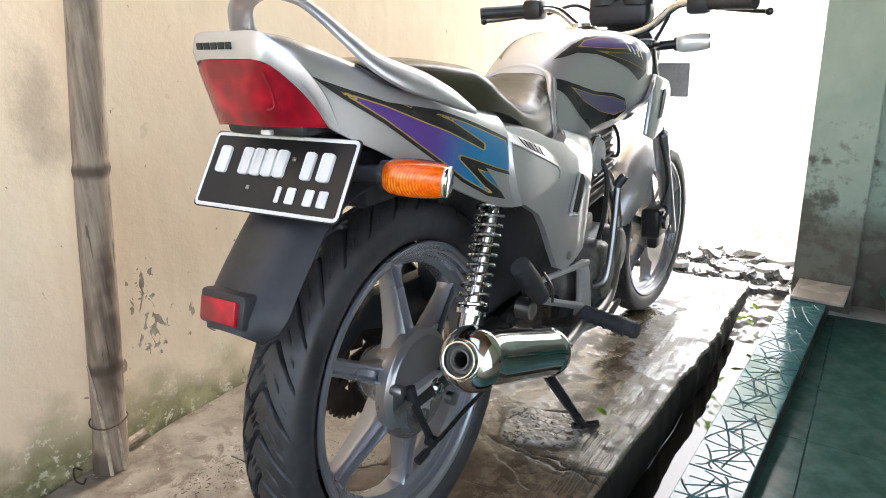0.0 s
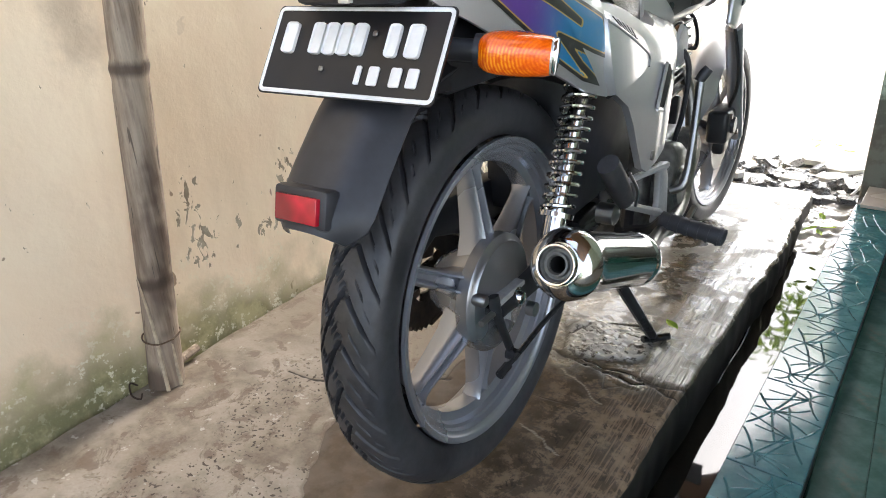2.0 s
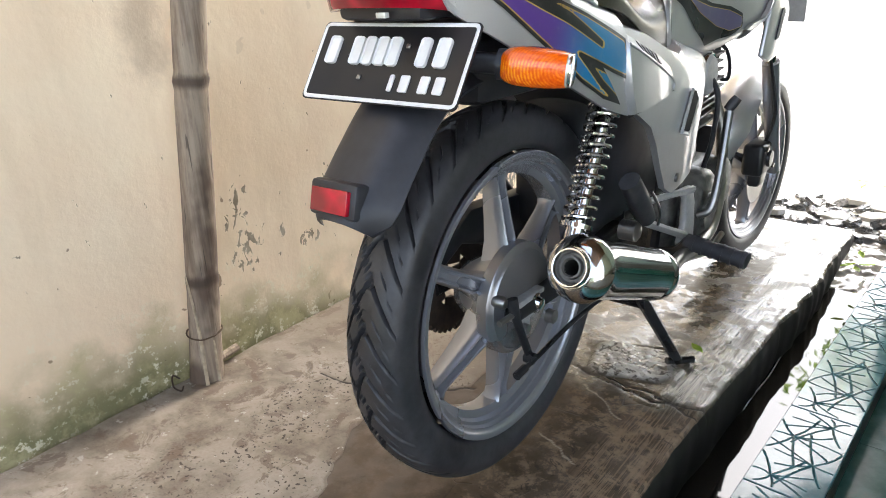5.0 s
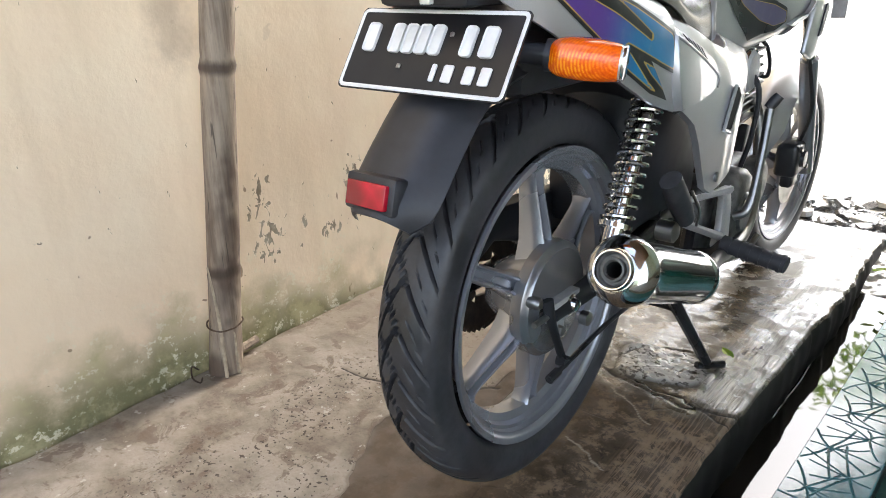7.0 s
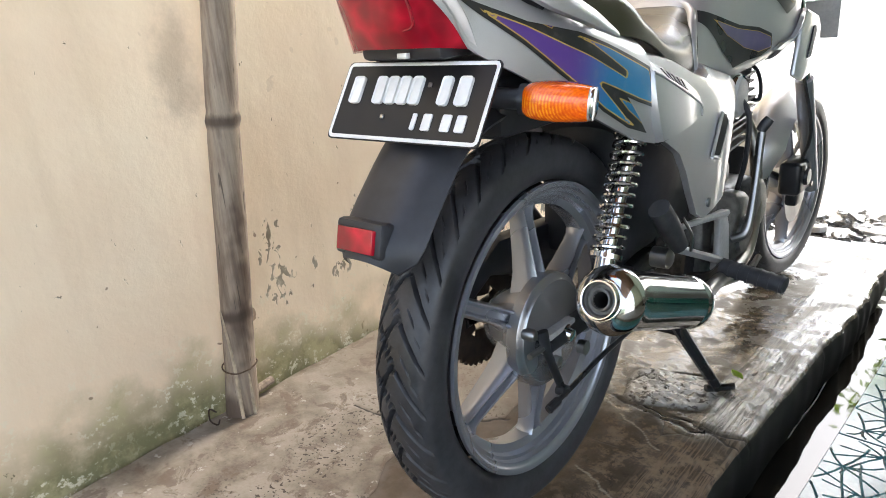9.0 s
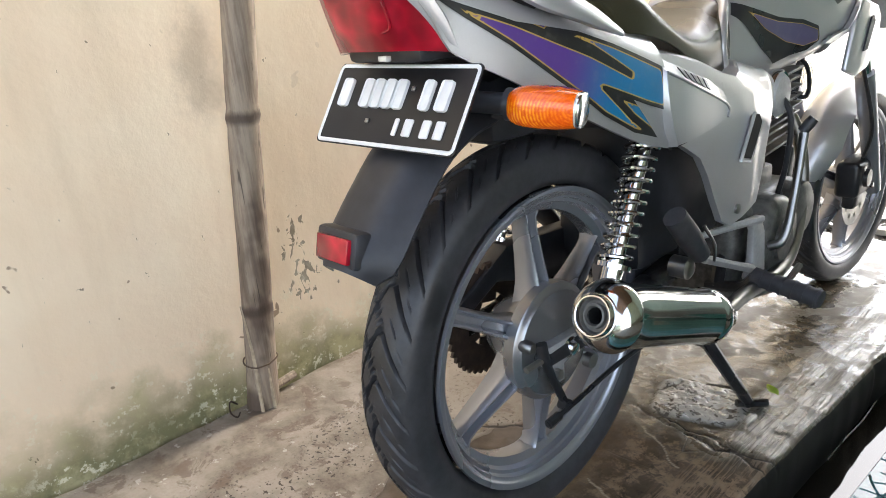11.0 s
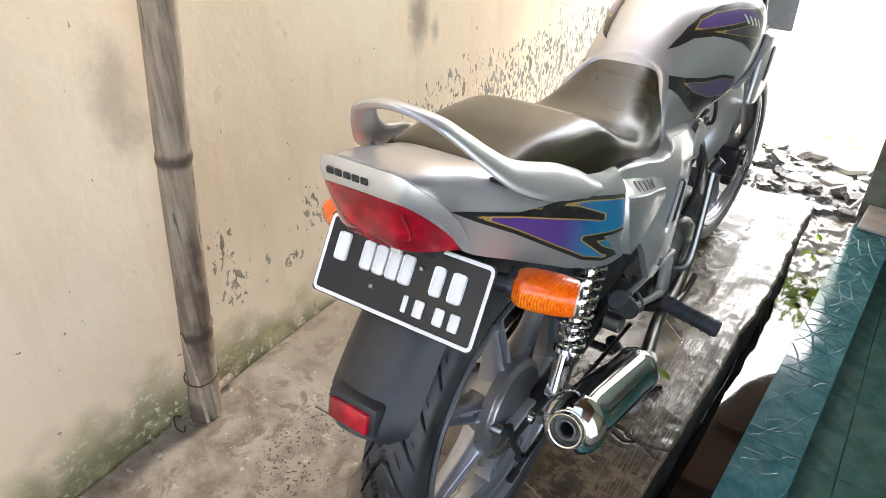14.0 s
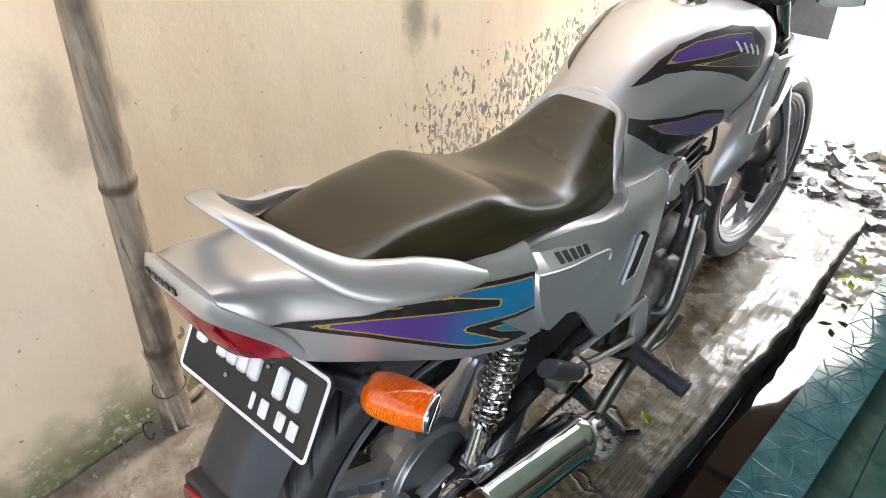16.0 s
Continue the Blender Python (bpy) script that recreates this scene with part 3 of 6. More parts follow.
faces = [(j * NX + i, j * NX + i + 1, (j + 1) * NX + i + 1, (j + 1) * NX + i) for j in range(len(YS) - 1) for i in range(NX - 1)]
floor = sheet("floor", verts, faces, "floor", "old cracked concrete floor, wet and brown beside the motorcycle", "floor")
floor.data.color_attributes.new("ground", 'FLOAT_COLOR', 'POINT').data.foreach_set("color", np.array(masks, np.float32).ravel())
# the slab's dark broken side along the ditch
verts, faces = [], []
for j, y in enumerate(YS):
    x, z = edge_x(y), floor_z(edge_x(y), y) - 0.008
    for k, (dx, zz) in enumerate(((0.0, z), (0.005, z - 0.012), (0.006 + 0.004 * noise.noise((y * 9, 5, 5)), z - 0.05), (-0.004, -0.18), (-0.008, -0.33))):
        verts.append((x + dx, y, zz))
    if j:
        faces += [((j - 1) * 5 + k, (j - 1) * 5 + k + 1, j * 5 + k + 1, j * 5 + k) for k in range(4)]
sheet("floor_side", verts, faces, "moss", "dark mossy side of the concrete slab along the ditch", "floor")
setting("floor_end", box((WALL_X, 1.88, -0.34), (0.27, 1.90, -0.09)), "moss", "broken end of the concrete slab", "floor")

setting("ditch_bed", box((0.2, -3.2, -0.34), (0.5, 2.3, -0.24)), "mud", "muddy bed of the drain ditch", "ditch")
verts, faces = from_grid([0.24, 0.45], [-3.2, 1.85], lambda x, y: -0.145)
sheet("water", verts, faces, "water", "still brown water in the drain ditch", "water")
# broken concrete that fills the ditch towards the street
verts, faces = from_grid(list(np.linspace(0.25, 0.47, 44)), list(np.linspace(1.30, 2.02, 140)), lambda x, y: -0.160 + 0.055 * soft(1.32, 1.95, y + 0.08 * noise.noise((x * 9, y * 6, 1.0))) + 0.010 * noise.noise((x * 16, y * 16, 5.0)) + 0.005 * noise.noise((x * 45, y * 45, 5.0)))
sheet("ditch_fill", verts, faces, "wet_concrete", "pale wet broken concrete filling the ditch's end", "ground")


# kerb of embossed tiles beside the ditch, and the terrace floor behind it
KERB = Matrix.Translation((0.4230, 0.0, 0.0)) @ Matrix.Rotation(radians(-2.7), 4, 'Z')
setting("kerb", box((-0.063, -3.0, -0.34), (0.063, 1.93, -0.058), m=KERB), "mud", "low kerb faced with sea-green embossed tiles", "kerb")
setting("terrace_bed", box((0.47, -3.2, -0.36), (2.4, 1.93, -0.142)), "tile", "bed under the terrace tiles", "floor")

# the ground outside, one sheet to the horizon
coords = [-400, -120, -40, -14, -6]
gx = coords + list(np.linspace(-3, 3.5, 66)) + [6, 14, 40, 120, 400]
gy = [-400, -100, -30, -10, -4] + list(np.linspace(1.6, 4.6, 61)) + [5.2, 6, 8, 14, 40, 120, 400]


def ground_z(x, y):
    if y < 1.9:
        return -0.37
    h = -0.13 - 0.02 * min(y - 1.9, 2.0)
    return h + 0.035 * noise.noise((x * 2.3, y * 2.3, 3.0)) + 0.016 * noise.noise((x * 8, y * 8, 1.0)) if y < 8 else h


verts, faces = from_grid(gx, gy, ground_z)
sheet("ground", verts, faces, "street", "pale broken concrete and earth of the street", "ground")

# broken concrete at the passage's mouth
random.seed(5)
heap = thing("rubble_heap", "heap of broken grey concrete and stones at the passage mouth", "rubble", (0.12, 2.15, -0.15))
stone_meshes = []
for k in range(8):
    bm = bmesh.new()
    bmesh.ops.create_cube(bm, size=2.0)
    bmesh.ops.subdivide_edges(bm, edges=bm.edges[:], cuts=2, use_grid_fill=True)
    for v in bm.verts:
        q = v.co + Vector((k * 5.1, 0, 0))
        v.co += Vector((noise.noise(q * 1.1), noise.noise(q * 1.1 + Vector((9, 0, 0))), 0.5 * noise.noise(q * 1.6 + Vector((0, 9, 0))))) * 0.42
        v.co.x *= 1 - 0.25 * abs(v.co.y)
    me = bpy.data.meshes.new("stone")
    bm.to_mesh(me)
    bm.free()
    me.materials.append(M["rock"])
    stone_meshes.append(me)
for k in range(300):
    u, v = random.random(), random.random() ** 1.1
    x, y = -0.5 + 0.93 * u, 1.90 + 0.62 * v
    s = 0.008 + 0.028 * random.random() ** 2.0
    st = new("stone", stone_meshes[k % 8])
    st.parent = heap
    st.matrix_basis = Matrix.LocRotScale((x - 0.12, y - 2.15, ground_z(x, y) + 0.15 + s * 0.25 + 0.045 * random.random() * (1 - v)), Euler((random.uniform(-.5, .5), random.uniform(-.5, .5), random.uniform(0, 6.3))), (s, s * random.uniform(0.5, 1.0), s * random.uniform(0.25, 0.5)))
# pale broken slabs lying past the heap
for x, y, turn, s in ((0.20, 2.16, 0.4, 0.062), (0.33, 2.22, 1.2, 0.075), (0.36, 2.46, 0.2, 0.10), (0.22, 2.52, 2.0, 0.07), (-0.02, 2.14, 1.7, 0.055)):
    corners = [(s * random.uniform(0.75, 1.1) * math.cos(a), s * random.uniform(0.55, 0.95) * math.sin(a)) for a in (0.2, 1.1, 2.3, 3.3, 4.4, 5.5)]
    slab = part("broken_slab", prism(corners, -0.012, 0.012, 'z', 0.003, 1), "street")
    tagged(slab, "pale broken concrete slab lying on the rubble", "slab", "broken slabs")
    slab.matrix_basis = Matrix.LocRotScale((x, y, ground_z(x, y) + 0.022), Euler((random.uniform(-.15, .15), random.uniform(-.15, .15), turn)), None)
verts, faces = from_grid(list(np.linspace(-0.6, 0.45, 70)), list(np.linspace(1.88, 2.5, 44)), lambda x, y: ground_z(x, y) + 0.016 * (1 - soft(2.2, 2.48, y)) + 0.018 * noise.noise((x * 13, y * 13, 2.0)) - 0.05 * soft(2.3, 2.5, y))
sheet("rubble_bed", verts, faces, "rock", "dark wet gravel between the broken stones", "ground")

# pillar with the wall beside it, and the tile lying at its foot
setting("pillar", box((0.442, 1.90, -0.36), (0.643, 2.06, 2.46), 0.006), "green_wall", "pale green painted pillar, mouldy towards its foot", "pillar")
setting("wall_north", box((0.643, 1.99, -0.36), (2.4, 2.10, 2.5)), "green_wall", "green painted wall beside the pillar", "wall")
setting("wall_east", box((2.4, -0.2, -0.36), (2.5, 2.10, 2.5)), "green_wall", "green painted wall of the terrace", "wall")
tagged(part("loose_tile", box((-0.084, -0.078, -0.006), (0.084, 0.078, 0.006), 0.0015, 1, Matrix.Translation((0.545, 1.815, -0.030)) @ Matrix.Rotation(radians(-4), 4, 'Z') @ Matrix.Rotation(radians(6), 4, 'X')), "slab"),
       "beige ceramic tile lying at the pillar's foot", "tile")
tagged(part("tile_shard", prism([(0.0, 0.0), (0.03, -0.005), (0.19, 0.10), (0.20, 0.16), (0.15, 0.14)], -0.004, 0.004, 'x'), "white"),
       "white broken tile shard leaning on the pillar", "shard")
bpy.data.objects["tile_shard"].matrix_basis = Matrix.LocRotScale((0.385, 1.93, -0.12), Euler((0, radians(35), radians(-8))), None)

# pale green step inside the terrace
setting("terrace_step", box((0.80, -3.2, -0.2), (2.4, 1.0, 0.02), 0.006), "green_wall", "pale green step along the terrace", "step")

# roof over the passage and the terrace; along the cream wall the sky is open
# the piece behind y = -0.5 is unseen, added to keep light off the terrace
roof = join(box((-0.36, -0.5, 2.46), (2.5, 2.4, 2.56)), prism([(-0.36, 2.4), (-0.36, 3.10), (-0.14, 3.36), (0.0, 3.55), (0.12, 3.95), (0.30, 4.2), (2.5, 4.2), (2.5, 2.4)], 2.46, 2.56, 'z'), box((0.62, -3.2, 2.46), (2.5, -0.5, 2.56)), *[box((-0.36 if k < 6 else 0.05, -0.45 + 0.62 * k, 2.38), (0.9, -0.39 + 0.62 * k, 2.46)) for k in range(7)])
setting("ceiling", roof, "wood", "brown boarded eave over the passage", "ceiling")
# out of view, added to hold back light from behind
setting("wall_south", box((-0.9, -3.35, -0.36), (2.5, -3.2, 0.9)), "green_wall", "unseen low wall added behind to limit the light", "wall")


def pail():
    p = thing("plastic_pail", "green plastic pail standing on the dark terrace tiles", "pail", (0.86, 1.72, -0.13))
    prof = [(0.0, 0.0), (0.0, 0.10), (0.16, 0.125), (0.165, 0.14), (0.172, 0.14), (0.172, 0.13), (0.16, 0.12), (0.01, 0.095), (0.01, 0.0)]
    part("body", lathe(prof, 'z'), "pail", p, smooth=True)
    part("handle", tube([(-0.13, 0, 0.165), (-0.09, -0.09, 0.18), (0, -0.135, 0.185), (0.09, -0.09, 0.18), (0.13, 0, 0.165)], 0.003, 24, 6), "steel", p, smooth=True)


pail()


def bamboo_pole():
    """A split and weathered pole leaning on the wall, with strips tied round its foot."""
    p = thing("bamboo_pole", "weathered brown bamboo pole leaning against the cream wall", "bamboo pole", (-0.717, -0.128, 0.0))
    foot, top = Vector((0, 0, 0.0)), Vector((0.122, 0.233, 2.35))
    axis = (top - foot)
    nodes = (0.09, 0.245, 0.672, 1.12, 1.58, 2.02)
    rings = []
    for k in range(120):
        z = 2.35 * k / 119
        c = foot + axis * (z / 2.35) + Vector((0.004 * noise.noise((0, 0, z * 3)), 0.006 * noise.noise((5, 0, z * 2.5)), 0))
        r = 0.0355 - 0.002 * z + 0.003 * max(0, 0.12 - z) / 0.12
        for nd in nodes[1:]:
            d = abs(z - nd)
            r += 0.0028 * max(0.0, 1 - d / 0.012) - 0.0012 * max(0.0, 1 - abs(d - 0.02) / 0.012)
        rings.append([c + Vector((r * math.cos(a) * (1 + 0.03 * math.sin(3 * a + z)), r * math.sin(a), 0)) for a in np.linspace(0, 2 * math.pi, 20, endpoint=False)])
    part("culm", loft(rings), "bamboo", p, smooth=True)
    for k, (a, h) in enumerate(((-0.55, 0.262), (0.15, 0.24))):
        part("splinter", tube([(0.043 * math.cos(a), 0.043 * math.sin(a), 0.0), (0.037 * math.cos(a - .2), 0.037 * math.sin(a - .2) + 0.01, h * 0.55), (0.033 * math.cos(a - .5), 0.033 * math.sin(a - .5) + 0.012, h)], [0.0045, 0.004, 0.002], 10, 5, 0.5), "straw", p)
    for z in (0.115,):
        c = foot + axis * (z / 2.35)
        part("cord", tube([c + Vector((0.0395 * math.cos(a), 0.0395 * math.sin(a), 0.003 * math.sin(2 * a))) for a in np.linspace(0, 6.28, 9)], 0.0019, 30, 5), "cord", p, "dark dry cord")
    part("stub", tube([(-0.020, 0.02, 0.012), (-0.022, 0.105, 0.022)], 0.010, 5, 8), "bamboo", p)
    return p


bamboo_pole()
# no real string: a white tube drawn for the glint along the waterline
tagged(part("string", tube([(0.276, 0.655, -0.1435), (0.278, 0.74, -0.1435), (0.285, 0.84, -0.1435), (0.285, 0.92, -0.1435), (0.283, 1.03, -0.1435), (0.281, 1.11, -0.1435)], 0.0013, 40, 5), "white"), "bright waterline glint beside the slab, made as a thin white tube", "string")
tagged(part("wire_loop", tube([(-0.745, -0.18, 0.01), (-0.735, -0.20, 0.03), (-0.72, -0.21, 0.012), (-0.70, -0.205, 0.006), (-0.715, -0.19, 0.005)], 0.002, 24, 5), "rust"), "rusty wire loop lying by the bamboo pole's foot", "wire")


def tree():
    t = thing("street_tree", "small tree with bright green leaves over the street", "tree", (1.15, 5.4, -0.2))
    trunk = join(tube([(0, 0, 0), (0.03, 0.02, 0.9), (-0.1, -0.05, 1.8), (-0.3, -0.1, 2.5)], [0.07, 0.055, 0.045, 0.03], 20, 9),
                 tube([(-0.08, -0.04, 1.7), (-0.5, -0.3, 2.1), (-0.95, -0.55, 2.35)], [0.035, 0.022, 0.01], 12, 7),
                 tube([(-0.2, -0.08, 2.2), (-0.7, -0.1, 2.5), (-1.3, -0.35, 2.45)], [0.03, 0.02, 0.008], 12, 7),
                 tube([(-0.3, -0.1, 2.5), (-0.5, 0.4, 3.0), (-0.6, 0.7, 3.3)], [0.03, 0.02, 0.01], 12, 7))
    part("trunk", trunk, "bark", t, smooth=True)
    rng = random.Random(11)
    bm = bmesh.new()
    centres = [(-0.95, -0.55, 2.35, 0.32), (-1.3, -0.35, 2.4, 0.36), (-0.75, -0.15, 2.55, 0.34), (-0.55, 0.6, 3.2, 0.45), (-0.3, -0.2, 2.7, 0.4), (-1.05, -0.6, 1.95, 0.22)]
    for cx, cy, cz, r in centres:
        for _ in range(100):
            d = Vector((rng.gauss(0, 1), rng.gauss(0, 1), rng.gauss(0, 0.8))).normalized() * r * rng.random() ** 0.5
            q = Euler((rng.uniform(-.9, .9), rng.uniform(-.9, .9), rng.uniform(0, 6.3))).to_matrix()
            s = rng.uniform(0.035, 0.075)
            c = Vector((cx, cy, cz)) + d
            vs = [bm.verts.new(c + q @ Vector(p)) for p in ((0, -s, 0), (s * 0.36, -0.1 * s, 0.12 * s), (0, s, -0.1 * s), (-s * 0.36, -0.1 * s, 0.12 * s))]
            bm.faces.new(vs)
    part("crown", bm, "leaf", t)


tree()


# fallen leaves
rng = random.Random(3)
leaf_bm = bmesh.new()
leaf_rows = [[leaf_bm.verts.new((w * t, y, 0.004 * abs(t) + 0.006 * y * y * 400)) for t in (-1, 0, 1)] for y, w in ((-0.028, 0.001), (-0.015, 0.009), (0.0, 0.013), (0.014, 0.009), (0.028, 0.0008))]
for r0, r1 in zip(leaf_rows, leaf_rows[1:]):
    for i in range(2):
        leaf_bm.faces.new((r0[i], r0[i + 1], r1[i + 1], r1[i]))
leaf_me = bpy.data.meshes.new("fallen_leaf")
leaf_bm.to_mesh(leaf_me)
leaf_bm.free()
leaf_me.materials.append(M["leaf"])
for x, y, z in ((0.34, 1.50, -0.06), (0.37, 1.47, -0.058), (0.39, 1.53, -0.06), (0.22, 2.62, -0.10), (0.30, 2.66, -0.10), (0.35, 2.58, -0.10), (0.17, 0.60, 0.006), (0.36, 1.62, -0.06), (0.20, 2.75, -0.11)):
    ob = tagged(new("fallen_leaf", leaf_me), "fallen yellow-green leaf lying on the wet ground", "leaf", "fallen leaves")
    ob.matrix_basis = Matrix.LocRotScale((x, y, z + 0.008), Euler((rng.uniform(-.2, .2), rng.uniform(-.2, .2), rng.uniform(0, 6))), (0.8, 0.8, 0.8))

# ---- the motorcycle: y runs forward along it, x to its right, the rear axle at y = 0 ----
bike = thing("motorcycle", "silver motorcycle with purple and turquoise decals on its centre stand", "motorcycle", (0, 0.5, 0.0))
bike_off = Matrix.Translation((0, -0.5, 0))


def bp(name, bm, material, parent=None, label="", smooth=True):
    """A part of the motorcycle, given in places counted from the rear axle's foot."""
    if parent is None:
        bm.transform(bike_off)
        return part(name, bm, material, bike, label, smooth)
    bm.transform(bike_off)
    return part(name, bm, material, parent, label, smooth)


def mirror(bm):
    bm.transform(Matrix.Diagonal((-1, 1, 1, 1)))
    bmesh.ops.reverse_faces(bm, faces=bm.faces[:])
    return bm


class Skin:
    """A symmetrical shell along y. Keys: y, half width, top, bottom; the section is a rounded arch (full=False) or a closed oval."""

    def __init__(self, keys, a=0.7, b=0.7, full=False, n=40, m=28):
        self.k, self.a, self.b, self.full = np.array(keys, float), a, b, full
        self.n, self.m = n, m
        self.fine = spline(self.k, 200)

    def at(self, y):
        return [np.interp(y, self.fine[:, 0], self.fine[:, i]) for i in (1, 2, 3)]

    def x(self, y, z):
        w, t, bt = self.at(y)
        if self.full:
            mid, half = (t + bt) / 2, (t - bt) / 2
            c = min(1.0, abs(z - mid) / half) ** (1 / self.b)
        else:
            c = min(1.0, max(0.0, (z - bt) / (t - bt))) ** (1 / self.b)
        return w * max(0.0, 1 - c * c) ** (self.a / 2)

    def ring(self, y, grow=0.0):
        w, t, bt = self.at(y)
        w, t = w + grow, t + grow
        out = []
        if self.full:
            mid, half = (t + bt) / 2, (t - bt) / 2
            for th in np.linspace(0, 2 * math.pi, self.m, endpoint=False):
                s, c = math.sin(th), math.cos(th)
                out.append((math.copysign(w * abs(s) ** self.a, s), y, mid + math.copysign(half * abs(c) ** self.b, c)))
        else:
            for th in np.linspace(-math.pi / 2, math.pi / 2, self.m):
                s, c = math.sin(th), max(0.0, math.cos(th))
                out.append((math.copysign(w * abs(s) ** self.a, s), y, bt + (t - bt) * c ** self.b))
        return out

    def mesh(self, thick=0.004):
        ys = np.linspace(self.k[0, 0], self.k[-1, 0], self.n)
        if self.full:
            return loft([self.ring(y) for y in ys])
        rings = []
        for y in ys:
            outer = self.ring(y)
            inner = [(p[0] * 0.96, p[1], p[2] - (thick if 2 < i < len(outer) - 3 else 0)) for i, p in enumerate(outer)][::-1]
            rings.append(outer + inner)
        return loft(rings)


def decal(name, skin, poly, lift, material, side=1, parent=None, label=""):
    """A thin film laid on a skin, outlined in (y, z); each point knows how far it lies from the rim."""
    bm = bmesh.new()
    f = bm.faces.new([bm.verts.new((0, p[0], p[1])) for p in poly])
    bmesh.ops.triangulate(bm, faces=[f])
    for k, no in ((1, (0, 1, 0)), (2, (0, 0, 1))):
        lo, hi = min(p[k - 1] for p in poly), max(p[k - 1] for p in poly)
        for c in np.arange(lo + 0.002, hi, 0.0045):
            bmesh.ops.bisect_plane(bm, geom=bm.verts[:] + bm.edges[:] + bm.faces[:], plane_co=(0, c, c), plane_no=no)
    bm.verts.ensure_lookup_table()
    pts = np.array([(v.co.y, v.co.z) for v in bm.verts])
    rim = np.full(len(pts), 9.0)
    off = []
    for a, b in zip(poly, poly[1:] + poly[:1]):
        a, b = np.array(a), np.array(b)
        u = np.clip(((pts - a) @ (b - a)) / ((b - a) @ (b - a)), 0, 1)
        rim = np.minimum(rim, np.linalg.norm(pts - a - u[:, None] * (b - a), axis=1))
        off.append(np.abs((pts - a) @ np.array((a[1] - b[1], b[0] - a[0]))) / np.linalg.norm(b - a))
    for i, a in enumerate(poly):          # rims meet in a point where a corner juts into the film
        at_corner = np.linalg.norm(pts - np.array(a), axis=1) <= rim + 1e-6
        rim = np.where(at_corner, np.maximum(np.maximum(off[i - 1], off[i]), 0.35 * rim), rim)
    for v in bm.verts:
        v.co.x = side * (skin.x(v.co.y, v.co.z) + lift)
    ob = bp(name, bm, material, parent, label)
    cols = np.ones((len(pts), 4), np.float32)
    cols[:, 0] = rim * 20
    ob.data.color_attributes.new("rim", 'FLOAT_COLOR', 'POINT').data.foreach_set("color", cols.ravel())
    return ob


AX, AZ = 0.008, 0.355          # the rear axle
FY, FZ = 1.45, 0.245           # the front axle


# wheels
def tyre(radius, rim, half, pitches, seg, k):
    """A tyre turned round x. Its rows of points run slantwise across the tread, so that the grooves follow them."""
    rows = []
    mid = (radius + rim) / 2
    pitch = 2 * math.pi * radius / pitches

    def groove(s, target, width, depth):
        d = (s - target) / pitch
        d = abs(d - round(d)) * pitch
        return depth * max(0.0, min(1.0, 1.7 - d / width))

    for i in range(seg):
        s = 2 * math.pi * radius * i / seg
        ring = []
        for j in range(k):
            th = -2.45 + 4.9 * j / (k - 1)
            sn, c = math.sin(th), math.cos(th)
            x = half * math.copysign(abs(sn) ** 0.8, sn)
            r = mid + (radius - mid) * (math.copysign(abs(c) ** 0.75, c))
            v = min(1.0, abs(th) / 1.3)
            slant = 0.088 * v ** 0.8
            depth = 0.0
            # a long groove down each shoulder; those of one side run on a little past the middle
            if v < 0.80:
                depth = groove(s, 0.0 if th > 0 else pitch * 0.5 * min(1.0, v * 2.2), 0.0038 * (1.15 - 0.7 * v), 0.0075)
            if th <= 0 and v < 0.42:
                depth = max(depth, groove(s + 2 * slant, 0.0, 0.0030, 0.006))
            # short sipes between them, broken in two
            if 0.20 < v < 0.36 or 0.46 < v < 0.62:
                depth = max(depth, groove(s, pitch * (0.5 if th > 0 else 0.0) + 0.010 * (v > 0.4), 0.0016, 0.004))
            r -= depth
            a = (s + slant) / radius
            ring.append((x, r * math.cos(a), r * math.sin(a)))
        rows.append(ring)
    rows.append(rows[0])
    return loft(rows, False)


